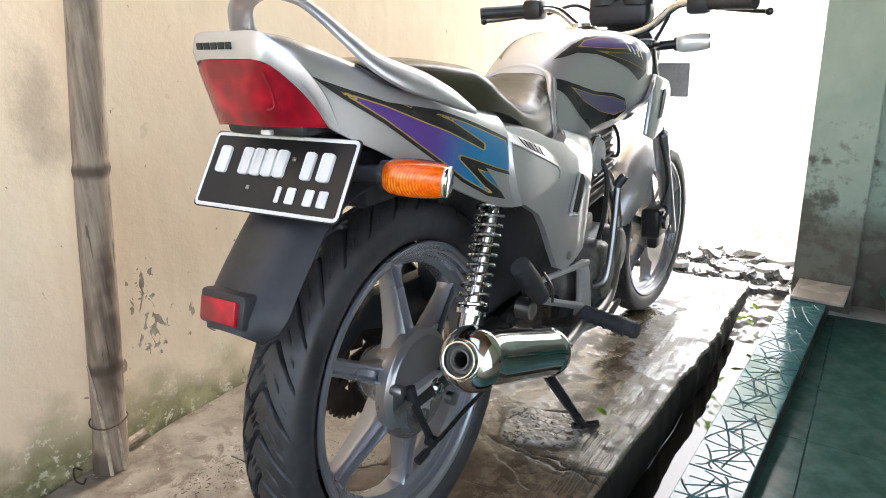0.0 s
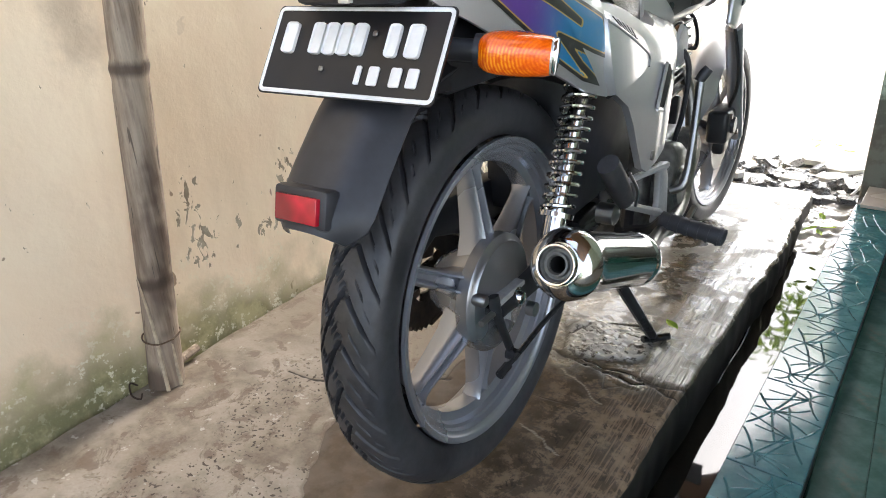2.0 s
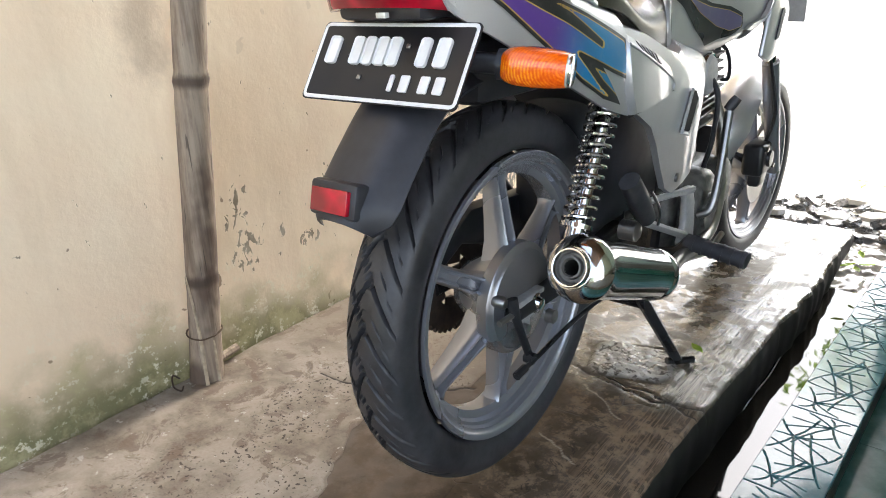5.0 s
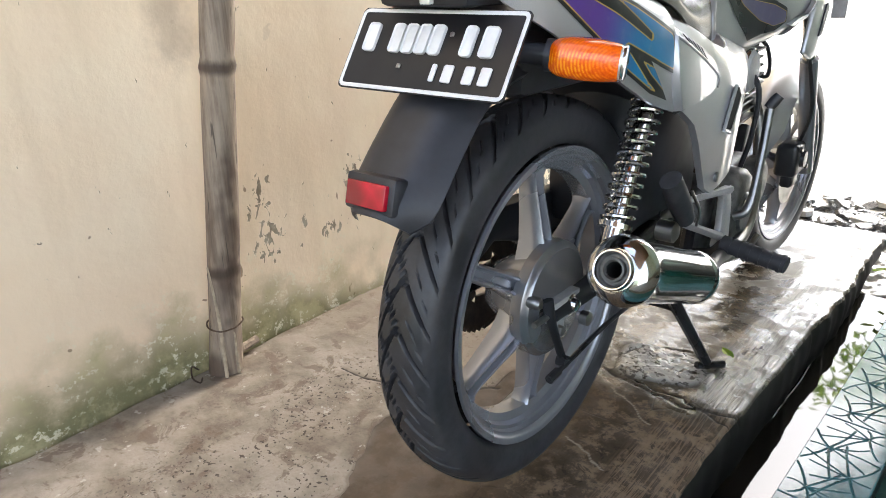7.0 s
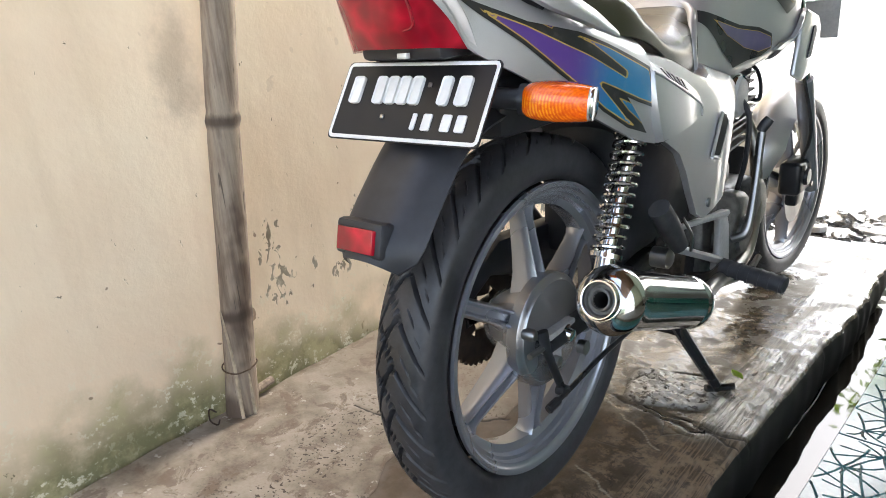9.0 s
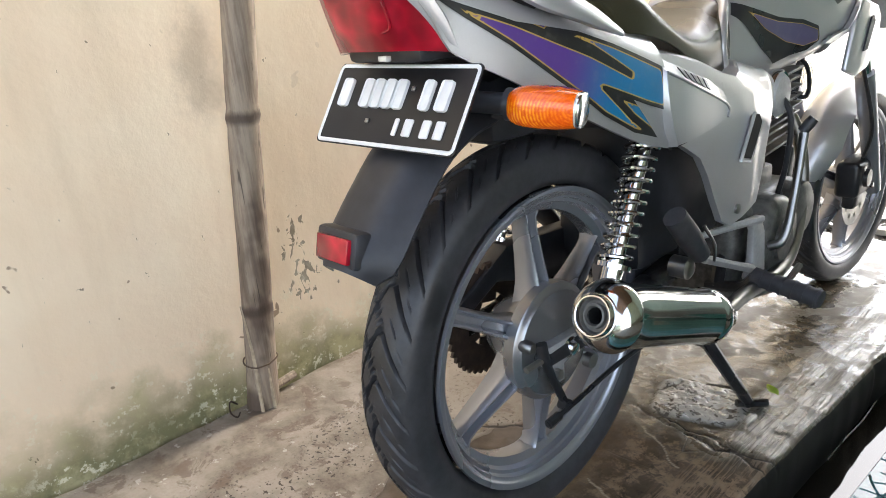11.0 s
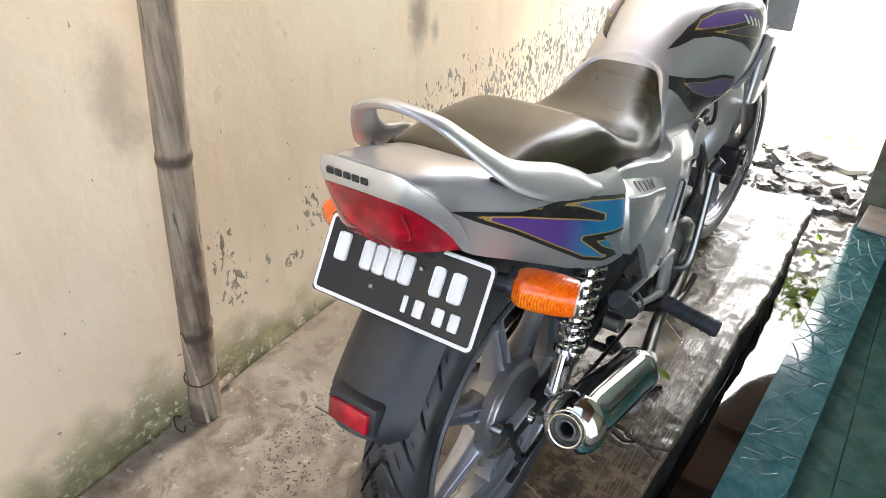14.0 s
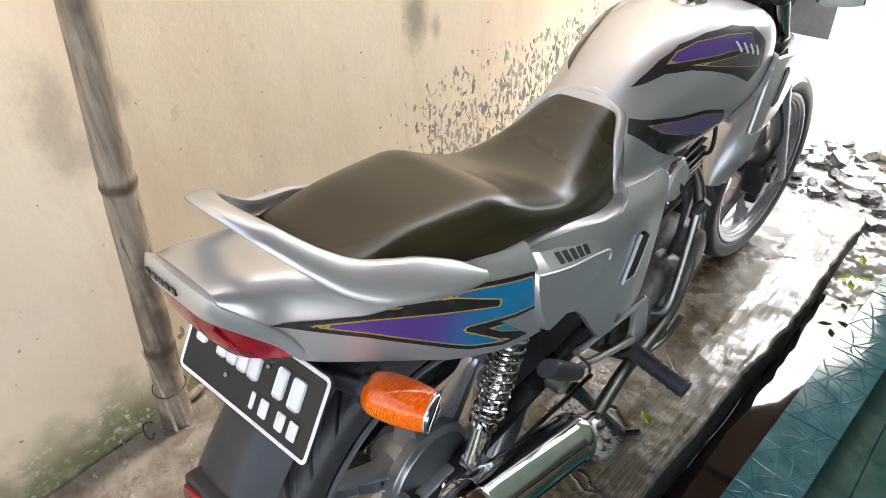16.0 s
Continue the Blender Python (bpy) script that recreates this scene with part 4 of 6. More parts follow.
def alloy_wheel(name, radius, tyre_r, half, tyre_half, centre, spokes_at, tread, seg, k, turn=0.0, dish=0.024):
    prof = [(-half, radius), (-half * 0.86, radius - 0.014), (-half * 0.55, radius - 0.024), (0, radius - 0.034), (half * 0.55, radius - 0.024), (half * 0.86, radius - 0.014), (half, radius),
            (half * 1.13, radius - 0.001), (half * 1.12, radius - 0.008), (half * 1.05, radius - 0.011), (half * 0.98, radius - 0.013), (half * 0.95, radius - 0.018), (half * 0.74, radius - 0.020), (half * 0.70, radius - 0.025), (half * 0.48, radius - 0.028), (half * 0.34, radius - 0.040), (-half * 0.34, radius - 0.040), (-half * 0.48, radius - 0.028), (-half * 0.74, radius - 0.022), (-half * 0.98, radius - 0.014), (-half * 1.12, radius - 0.008), (-half * 1.13, radius - 0.001)]
    M4 = Matrix.Translation(centre) @ Matrix.Rotation(turn, 4, 'Z')
    rim = lathe(prof, 'x', (0, 0, 0), 96, True)
    rim.transform(M4)
    wheel = bp(name, rim, "alloy", None, "grey cast alloy wheel with six spokes")
    for arm in range(6):
        a = radians(spokes_at + 60 * arm)
        rings = []
        for r, w, h in ((0.045, 0.034, 0.022), (0.070, 0.024, 0.020), (0.092, 0.0175, 0.0175), (0.13, 0.0155, 0.0155), (radius - 0.062, 0.0145, 0.014), (radius - 0.048, 0.0165, 0.0145), (radius - 0.038, 0.024, 0.017)):
            o = dish * (1 - max(0.0, r - 0.05) / (radius - 0.09)) if r < radius - 0.04 else 0.0
            f = 0.25 if r > 0.08 else 0.9
            sec = [(-h + o * 0.5, -w * 0.8), (-h + o * 0.5, w * 0.8), (-h * 0.2 + o, w), (h * 0.9 + o, w * 0.84), (h * 1.1 + o, w * 0.70), (h * 1.05 + o, w * 0.54), (h * f + o, w * 0.30), (h * f + o, -w * 0.30), (h * 1.05 + o, -w * 0.54), (h * 1.1 + o, -w * 0.70), (h * 0.9 + o, -w * 0.84), (-h * 0.2 + o, -w)]
            rings.append([(x, r * math.cos(a) - t * math.sin(a), r * math.sin(a) + t * math.cos(a)) for x, t in sec])
        s = loft(rings)
        s.transform(M4)
        bp("spoke", s, "alloy", wheel)
    hub = lathe([(-0.05, 0.0), (-0.05, 0.045), (-0.02, 0.060), (0.012 + dish * 0.4, 0.074), (0.020 + dish, 0.078), (0.025 + dish, 0.074), (0.026 + dish, 0.0)], 'x')
    hub.transform(M4)
    bp("hub", hub, "alloy", wheel)
    ty = tyre(tyre_r, radius - 0.006, tyre_half, tread, seg, k)
    ty.transform(M4)
    bp("tyre", ty, "rubber", wheel, "black rubber tyre with slanted grooves")
    return wheel


rear = alloy_wheel("rear_wheel", 0.240, 0.311, 0.042, 0.050, (AX, 0, AZ), -90, 30, 1100, 64)
front = alloy_wheel("front_wheel", 0.235, 0.294, 0.034, 0.044, (0.010, FY, FZ), -84, 30, 360, 36, radians(-5), 0.008)

# brake panel, lever and rod
bp("brake_panel", lathe([(0.03, 0.0), (0.03, 0.094), (0.048, 0.094), (0.051, 0.091), (0.052, 0.086), (0.056, 0.083), (0.058, 0.052), (0.066, 0.035), (0.068, 0.0)], 'x', (AX, 0, AZ)), "panel", None, "shiny grey round brake panel on the hub")
axle = bp("axle_nut", lathe([(0.066, 0.0), (0.066, 0.017), (0.082, 0.017), (0.084, 0.012), (0.092, 0.010), (0.094, 0.0)], 'x', (AX, 0, AZ), 12), "chrome")
bp("brake_cam", lathe([(0.05, 0.0), (0.05, 0.010), (0.070, 0.010), (0.074, 0.007), (0.075, 0.0)], 'x', (AX - 0.002, -0.074, 0.380), 16), "steel")
bp("brake_arm", join(tube([(0.083, -0.062, 0.384), (0.086, -0.050, 0.340), (0.085, -0.012, 0.262)], [0.0095, 0.007, 0.0065], 14, 8, 0.6), lathe([(-0.008, 0.0), (-0.008, 0.010), (0.008, 0.010), (0.008, 0.0)], 'x', (0.086, -0.012, 0.259), 14)), "black_paint")
bp("brake_rod", join(tube([(0.090, -0.062, 0.249), (0.092, 0.00, 0.256), (0.096, 0.137, 0.274), (0.12, 0.40, 0.300)], 0.0045, 20, 7), tube([(0.0905, -0.060, 0.2495), (0.091, -0.034, 0.252)], 0.0075, 3, 8)), "black_paint")
plate_on = bp("anchor_plate", box((0.076, -0.032, 0.300), (0.083, -0.006, 0.358), 0.002), "cast")
bp("plate_bolt", lathe([(0.0, 0.0), (0.0, 0.008), (0.012, 0.008), (0.013, 0.0)], 'x', (0.082, -0.030, 0.322), 6), "steel", plate_on)
bp("plate_bolt", lathe([(0.0, 0.0), (0.0, 0.012), (0.014, 0.012), (0.016, 0.0)], 'x', (0.082, 0.050, 0.310), 12), "steel", plate_on)

# swinging arm, chain case and sprocket
for s in (1, -1):
    bp("swingarm_leg", tube([(s * 0.082, -0.05, AZ), (s * 0.082, 0.12, AZ + 0.004), (s * 0.075, 0.42, AZ + 0.03)], [0.012, 0.016, 0.022], 12, 10, 1.25), "black_paint")
bp("axle_block", box((0.070, -0.050, AZ - 0.019), (0.090, 0.026, AZ + 0.019), 0.003), "cast")
bp("adjuster", lathe([(-0.10, 0.0), (-0.10, 0.005), (-0.04, 0.005), (-0.04, 0.009), (-0.03, 0.009), (-0.03, 0.0)], 'y', (0.082, 0.005, AZ), 8), "steel")
bp("chain_case", prism([(-0.09, AZ + 0.04), (0.05, AZ + 0.115), (0.30, AZ + 0.095), (0.42, AZ + 0.07), (0.42, AZ - 0.005), (0.1, AZ - 0.02), (0.12, AZ + 0.03), (0.02, AZ + 0.06), (-0.06, AZ + 0.02)], -0.108, -0.070, 'x', 0.004), "black")
bm = bmesh.new()
loops = []
for x in (-0.082, -0.076):
    loops.append([bm.verts.new((x, r * math.cos(a), AZ + r * math.sin(a))) for a, r in ((2 * math.pi * i / 84, 0.097 if i % 2 else 0.089) for i in range(84))])
    loops.append([bm.verts.new((x, 0.046 * math.cos(2 * math.pi * i / 84), AZ + 0.046 * math.sin(2 * math.pi * i / 84))) for i in range(84)])
for a, b in ((0, 1), (2, 3), (0, 2), (1, 3)):
    for i in range(84):
        bm.faces.new((loops[a][i], loops[a][(i + 1) % 84], loops[b][(i + 1) % 84], loops[b][i]))
bmesh.ops.recalc_face_normals(bm, faces=bm.faces[:])
sprocket = bp("sprocket", bm, "rust", None, "dark toothed sprocket", False)
for i in range(6):
    a = math.pi * i / 3 + 0.35
    bp("arm", tube([(-0.079, 0.03 * math.cos(a), AZ + 0.03 * math.sin(a)), (-0.079, 0.057 * math.cos(a), AZ + 0.057 * math.sin(a))], 0.018, 3, 8, 0.2, (1, 0, 0)), "rust", sprocket)
bp("chain", join(tube([(-0.079, 0.0, AZ + 0.092), (-0.079, 0.45, AZ + 0.065)], 0.007, 4, 6), tube([(-0.079, 0.0, AZ - 0.092), (-0.079, 0.45, AZ - 0.01)], 0.007, 4, 6)), "rust")


# shock absorbers
def shock(s):
    lo, hi = Vector((s * 0.118, 0.040, AZ + 0.045)), Vector((s * 0.112, 0.178, 0.665))
    d = (hi - lo)
    body = bp("shock_absorber", join(tube([lo, lo + d * 0.24], 0.0172, 4, 18), tube([lo + d * 0.2, hi], 0.0135, 4, 14), tube([lo + d * 0.24, lo + d * 0.265], 0.027, 3, 18), tube([lo + d * 0.94, hi], 0.026, 3, 18)), "chrome", None, "chrome shock absorber with a coil spring")
    turns = 12
    pts = []
    side = d.normalized().cross(Vector((1, 0, 0))).normalized()
    other = d.normalized().cross(side)
    for k in range(turns * 12 + 1):
        a = 2 * math.pi * k / 12
        pts.append(lo + d * (0.265 + 0.675 * k / (turns * 12)) + 0.0240 * (math.cos(a) * side + math.sin(a) * other))
    bp("spring", tube(pts, 0.0034, turns * 14, 7), "chrome", body)
    bp("eye", lathe([(-0.014, 0.0), (-0.014, 0.017), (0.014, 0.017), (0.014, 0.0)], 'x', lo, 16), "chrome", body)


shock(1)
shock(-1)


# muffler and pipe
def along(a, b):
    """The pose that lays a thing turned round z from a towards b."""
    return Matrix.Translation(a) @ (Vector(b) - Vector(a)).to_track_quat('Z', 'Y').to_matrix().to_4x4()


TIP, MUF = Vector((0.195, -0.0895, 0.472)), Vector((0.1965, 0.240, 0.342))
L = (MUF - TIP).length
m = along(TIP, MUF)
bm = lathe([(0.006, 0.0280), (0.0045, 0.0310), (0.0065, 0.0360), (0.0105, 0.0408), (0.0165, 0.0450), (0.0240, 0.0478), (0.0320, 0.0494), (0.0355, 0.0496), (0.0380, 0.0486), (0.0390, 0.0456), (0.045, 0.0446), (0.075, 0.0444), (0.11, 0.0444), (L - 0.10, 0.0444), (L - 0.056, 0.0444), (L - 0.050, 0.0446), (L - 0.047, 0.0458), (L - 0.030, 0.0458), (L - 0.026, 0.0444), (L - 0.018, 0.0405), (L + 0.004, 0.030), (L + 0.05, 0.021)], 'z', seg=40)
bm.transform(m)
muffler = bp("muffler", bm, "worn_chrome", None, "chrome muffler with a round end cap")
bm = lathe([(0.006, 0.0222), (-0.003, 0.0228), (-0.0058, 0.0236), (-0.0064, 0.0248), (-0.0062, 0.0266), (-0.0044, 0.0278), (0.004, 0.0284), (0.012, 0.030)], 'z', seg=44)
bm.transform(m)
bp("end_ring", bm, "chrome", muffler)
bm = lathe([(0.0005, 0.0228), (0.006, 0.0205), (0.0055, 0.0165), (-0.001, 0.0155), (-0.002, 0.0130), (0.004, 0.0108)], 'z', seg=36)
bm.transform(m)
bp("end_dish", bm, "alloy_dark", muffler, "dull grey end plate")
bm = lathe([(0.05, 0.0), (0.05, 0.0112), (0.002, 0.0110)], 'z', seg=28)
bm.transform(m)
bp("outlet", bm, "soot_and_shade", muffler, "sooty black outlet")
bp("clamp", tube([(0.15, 0.05, 0.41), (0.12, 0.05, 0.40)], 0.008, 3, 8), "steel", muffler)
end = MUF + (MUF - TIP).normalized() * 0.03
bp("exhaust_pipe", tube([end, (0.165, 0.44, 0.30), (0.15, 0.60, 0.275), (0.138, 0.72, 0.285), (0.120, 0.81, 0.36), (0.100, 0.84, 0.48), (0.07, 0.83, 0.565), (0.03, 0.80, 0.60)], 0.0138, 64, 12), "pipe", None, "bent dull steel exhaust pipe")

# centre stand
for s in (1, -1):
    bp("stand_leg", join(tube([(s * 0.085, 0.40, 0.235), (s * 0.12, 0.455, 0.13), (s * 0.152, 0.525, 0.014)], [0.015, 0.013, 0.012], 14, 8), tube([(s * 0.13, 0.515, 0.010), (s * 0.175, 0.56, 0.008)], 0.011, 5, 8, 0.8)), "black_paint")
bp("stand_bar", tube([(-0.1, 0.43, 0.18), (0.1, 0.43, 0.18)], 0.011, 4, 8), "black_paint")

# footrests and their brackets
for s in (1, -1):
    root = bp("peg_bracket", join(tube([(s * 0.134, 0.305, 0.447), (s * 0.138, 0.43, 0.430), (s * 0.140, 0.545, 0.412)], [0.008, 0.0085, 0.010], 10, 8, 0.8), tube([(s * 0.138, 0.318, 0.404), (s * 0.140, 0.42, 0.360), (s * 0.140, 0.515, 0.320)], [0.009, 0.0085, 0.010], 10, 8, 0.8),
                                  prism([(0.500, 0.424), (0.552, 0.418), (0.572, 0.380), (0.588, 0.280), (0.545, 0.262), (0.505, 0.300), (0.522, 0.335), (0.520, 0.395)], s * 0.126, s * 0.140, 'x', 0.003)), "cast", None, "grey alloy footrest bracket")
    bp("passenger_peg", join(tube([(s * 0.150, 0.284, 0.424), (s * 0.152, 0.235, 0.472), (s * 0.153, 0.186, 0.520)], [0.017, 0.021, 0.019], 12, 12, 0.8)), "rubber", root, "black folded rubber footrest")
    bp("peg_strap", tube([(s * 0.158, 0.275, 0.480), (s * 0.166, 0.300, 0.440), (s * 0.158, 0.318, 0.405)], 0.003, 10, 6), "steel", root)
    bp("pivot_bolt", lathe([(0.0, 0.0), (0.0, 0.019), (s * 0.03, 0.019), (s * 0.034, 0.013), (s * 0.034, 0.0)], 'x', (s * 0.112, 0.262, 0.405), 20), "steel", root)
    peg = bp("footrest", tube([(s * 0.155, 0.495, 0.315), (s * 0.282, 0.478, 0.304)], 0.018, 8, 10, 0.8), "rubber", None, "black ribbed rubber footrest")
    for u in (0.17, 0.19, 0.21, 0.23, 0.25, 0.27):
        bp("rib", tube([(s * u, 0.4955 - (u - .155) * .134, 0.3145 - (u - .155) * 0.087), (s * (u + 0.005), 0.495 - (u - .155) * .134, 0.314 - (u - .155) * 0.087)], 0.0200, 2, 10, 0.8), "rubber", peg)
    bp("footrest_bar", tube([(s * 0.06, 0.50, 0.27), (s * 0.13, 0.50, 0.285), (s * 0.16, 0.495, 0.315)], 0.012, 10, 8), "black_paint")
bp("brake_pedal", tube([(0.15, 0.50, 0.27), (0.165, 0.62, 0.255), (0.17, 0.69, 0.275)], 0.007, 12, 7), "steel")
kick = bp("kick_lever", tube([(0.140, 0.596, 0.340), (0.165, 0.603, 0.360), (0.166, 0.635, 0.44), (0.160, 0.676, 0.556)], [0.010, 0.009, 0.008, 0.009], 18, 9), "steel", None, "dull steel kick starter lever")
bp("kick_pedal", tube([(0.156, 0.676, 0.558), (0.164, 0.682, 0.572), (0.172, 0.686, 0.584)], [0.010, 0.0115, 0.010], 8, 10), "rubber", kick, "black rubber pedal")

# frame
bp("frame_tube", join(*[tube([(s * 0.06, 0.05, 0.73), (s * 0.07, 0.35, 0.66), (s * 0.06, 0.55, 0.62), (s * 0.05, 0.62, 0.45), (s * 0.08, 0.5, 0.27)], 0.014, 20, 8) for s in (1, -1)], tube([(0, 0.55, 0.66), (0, 1.05, 0.78)], 0.02, 6, 8), tube([(0, 1.08, 0.76), (0, 0.98, 0.45), (0, 0.90, 0.26)], 0.017, 14, 8)), "black_paint", None, "black frame tubes")

# engine
engine = bp("engine", join(box((-0.125, 0.53, 0.215), (0.105, 0.87, 0.42), 0.03, 3), box((-0.06, 0.62, 0.40), (0.06, 0.80, 0.46), 0.01)), "alloy_dark", None, "dirty grey engine")
bp("clutch_cover", lathe([(0.09, 0.0), (0.09, 0.098), (0.125, 0.094), (0.137, 0.082), (0.140, 0.045), (0.146, 0.04), (0.147, 0.0)], 'x', (0, 0.665, 0.33), 40), "alloy_dark", engine)
bp("oil_cover", lathe([(0.09, 0.0), (0.09, 0.066), (0.126, 0.062), (0.132, 0.052), (0.132, 0.0)], 'x', (0, 0.80, 0.36), 32), "alloy_dark", engine)
for k in range(9):
    z = 0.455 + 0.018 * k
    g = 0.005 * math.sin(k * 1.1)
    bp("fin", box((-0.085 + g, 0.605, z), (0.090 - g, 0.835 + 0.004 * k, z + 0.006), 0.002, 1, Matrix.Translation((0, 0.03, 0)) @ Matrix.Rotation(radians(4), 4, 'X')), "alloy_dark", engine)
bp("cylinder", box((-0.055, 0.65, 0.44), (0.055, 0.775, 0.63), 0.015), "alloy_dark", engine)
bp("cylinder_head", box((-0.075, 0.635, 0.605), (0.08, 0.80, 0.665), 0.018), "alloy_dark", engine)
bp("air_cover", lathe([(0.07, 0.0), (0.07, 0.044), (0.118, 0.044), (0.122, 0.041), (0.128, 0.036), (0.130, 0.0)], 'x', (0, 0.640, 0.634), 36), "cast", engine)
bp("cover_rim", lathe([(0.112, 0.0440), (0.112, 0.0475), (0.119, 0.0475), (0.123, 0.0445), (0.121, 0.0420)], 'x', (0, 0.640, 0.634), 36, True), "chrome", engine)
bp("carburettor", join(tube([(0.02, 0.48, 0.58), (0.02, 0.64, 0.60)], 0.03, 5, 12), box((-0.02, 0.53, 0.50), (0.07, 0.60, 0.59), 0.012)), "alloy_dark", engine)
bp("hose", tube([(0.10, 0.62, 0.66), (0.135, 0.66, 0.60), (0.13, 0.68, 0.50), (0.11, 0.70, 0.42)], 0.006, 24, 7), "rubber", engine)
bp("spark_plug_lead", tube([(0.06, 0.80, 0.62), (0.10, 0.84, 0.60), (0.08, 0.88, 0.66), (0.03, 0.86, 0.70)], 0.005, 24, 6), "rubber", engine)
bp("engine_guard", prism([(0.86, 0.22), (0.92, 0.28), (0.96, 0.46), (0.93, 0.47), (0.88, 0.30)], -0.05, 0.05, 'x', 0.006), "black_paint", engine)

# battery box and dark inner bodywork under the seat
bp("inner_panel", join(box((-0.085, 0.20, 0.40), (0.085, 0.50, 0.66), 0.02), box((-0.07, -0.12, 0.68), (0.07, 0.25, 0.77), 0.02)), "black")

# rear mudguard
rings = []
for u in np.linspace(0, 1, 22):
    y, z = spline([(0.02, 0.705), (-0.10, 0.715), (-0.185, 0.690), (-0.250, 0.630), (-0.312, 0.556)], 101)[int(u * 100)]
    a = np.interp(u, [0, 0.45, 1], [radians(90), radians(118), radians(140)])
    w = np.interp(u, [0, 0.5, 0.9, 0.97, 1], [0.066, 0.070, 0.072, 0.066, 0.045])
    arc = []
    for t in np.linspace(-1, 1, 15):
        h = 0.034 * (1 - abs(t) ** 2.6)
        arc.append((w * math.copysign(abs(t) ** 0.9, t), y + h * math.cos(a), z + h * math.sin(a)))
    back = [(p[0] * 0.95, p[1] - 0.005 * math.cos(a), p[2] - 0.005 * math.sin(a)) for p in arc][::-1]
    rings.append(arc + back)
mudguard = bp("rear_mudguard", loft(rings), "black", None, "matt black plastic rear mudguard")
rings = []
for th in np.linspace(radians(5), radians(82), 24):
    arc = [(AX + x, (0.345 + 0.012 * (1 - (x / 0.075) ** 2)) * math.cos(th), AZ + (0.345 + 0.012 * (1 - (x / 0.075) ** 2)) * math.sin(th)) for x in np.linspace(-0.075, 0.075, 9)]
    rings.append(arc + [(p[0], p[1] * 0.985, AZ + (p[2] - AZ) * 0.985) for p in arc][::-1])
bp("inner_mudguard", loft(rings), "black")
# reflector
R4 = Matrix.Translation((-0.002, -0.326, 0.598)) @ Matrix.Rotation(radians(-14), 4, 'X')
bp("reflector_base", box((-0.040, -0.002, -0.021), (0.040, 0.05, 0.024), 0.006, 2, R4), "black", mudguard)
bp("reflector", box((-0.031, -0.008, -0.015), (0.031, 0.002, 0.015), 0.002, 2, R4), "red", mudguard, "small red rear reflector")

# tail cowl
COWL = Skin([(-0.254, 0.062, 0.924, 0.900), (-0.234, 0.076, 0.921, 0.868), (-0.212, 0.082, 0.917, 0.836), (-0.195, 0.087, 0.912, 0.806), (-0.13, 0.112, 0.887, 0.768), (-0.06, 0.133, 0.860, 0.727), (-0.01, 0.146, 0.846, 0.698), (0.08, 0.158, 0.822, 0.655), (0.15, 0.160, 0.805, 0.634)], 0.5, 0.50, False, 44, 49)
cowl = bp("tail_cowl", COWL.mesh(), "silver", None, "silver plastic tail cowl")
# the lens's outline and the rim round it, from the middle of the top down to the corner
INNER = spline([(0.0, -0.268, 0.894), (0.040, -0.267, 0.893), (0.057, -0.259, 0.886), (0.069, -0.240, 0.866), (0.077, -0.216, 0.838), (0.081, -0.195, 0.807)], 24)
OUTER = spline([(0.0, -0.263, 0.925), (0.044, -0.262, 0.924), (0.064, -0.254, 0.911), (0.079, -0.230, 0.884), (0.087, -0.204, 0.847), (0.090, -0.186, 0.804)], 24)
TAIL_LEFT = 0.011          # the tail reaches a little further out on its left
rings = []
for side, order in ((-1, range(23, 0, -1)), (1, range(24))):
    for i in order:
        q, o = Vector(INNER[i]), Vector(OUTER[i])
        m = (q + o) / 2 + Vector((0.001, -0.003, 0.002))
        ring = [o + Vector((-0.004, 0.012, -0.006)), o, m, q, q + Vector((-0.001, 0.012, 0.0))]
        rings.append([(side * p.x - (TAIL_LEFT * min(1.0, p.x / 0.05) if side < 0 else 0.0), p.y, p.z) for p in ring])
lip = bp("cowl_lip", loft(rings), "silver", cowl)
for k in range(5):
    bp("badge_bar", box((-0.052 + 0.0125 * k, -0.2705, 0.9050), (-0.0425 + 0.0125 * k, -0.2650, 0.9130), 0.0006, 1), "black_paint", cowl)
SWOOSH = [(-0.220, 0.872), (-0.170, 0.852), (-0.118, 0.832), (-0.058, 0.805), (-0.012, 0.785), (0.050, 0.755), (-0.008, 0.790), (-0.072, 0.817), (-0.025, 0.812), (0.034, 0.792), (0.093, 0.768), (0.140, 0.750), (0.140, 0.690), (0.090, 0.706), (0.014, 0.735), (0.060, 0.694), (0.117, 0.656), (0.063, 0.673), (0.005, 0.705), (-0.069, 0.761), (-0.129, 0.807), (-0.180, 0.842)]
for s in (1, -1):
    decal("stripe", COWL, SWOOSH, 0.0014, "swoosh", s, parent=cowl)

# tail light
rings = []
for v in np.linspace(0, 1, 14):
    ring = []
    z = 0.807 + 0.086 * v
    xe, ye = np.interp(z, INNER[::-1, 2], INNER[::-1, 0]), np.interp(z, INNER[::-1, 2], INNER[::-1, 1])
    yc = -0.244 - 0.024 * v - 0.005 * math.sin(math.pi * v)
    for u in np.linspace(-1, 1, 29):
        ring.append(((xe - 0.001 + (TAIL_LEFT if u < 0 else 0.0)) * u, yc + (ye + 0.002 - (0.026 * (1 - v) if u < 0 else 0.0) - yc) * abs(u) ** (3.4 if u < 0 else 2.6), z + 0.006 * (1 - u ** 4) * (1 - v)))
    ring += [(p[0] * 0.92, p[1] + 0.035, p[2]) for p in ring[::-1]]
    rings.append(ring)
lamp = bp("tail_light", loft(rings), "red", None, "wide red tail light lens")
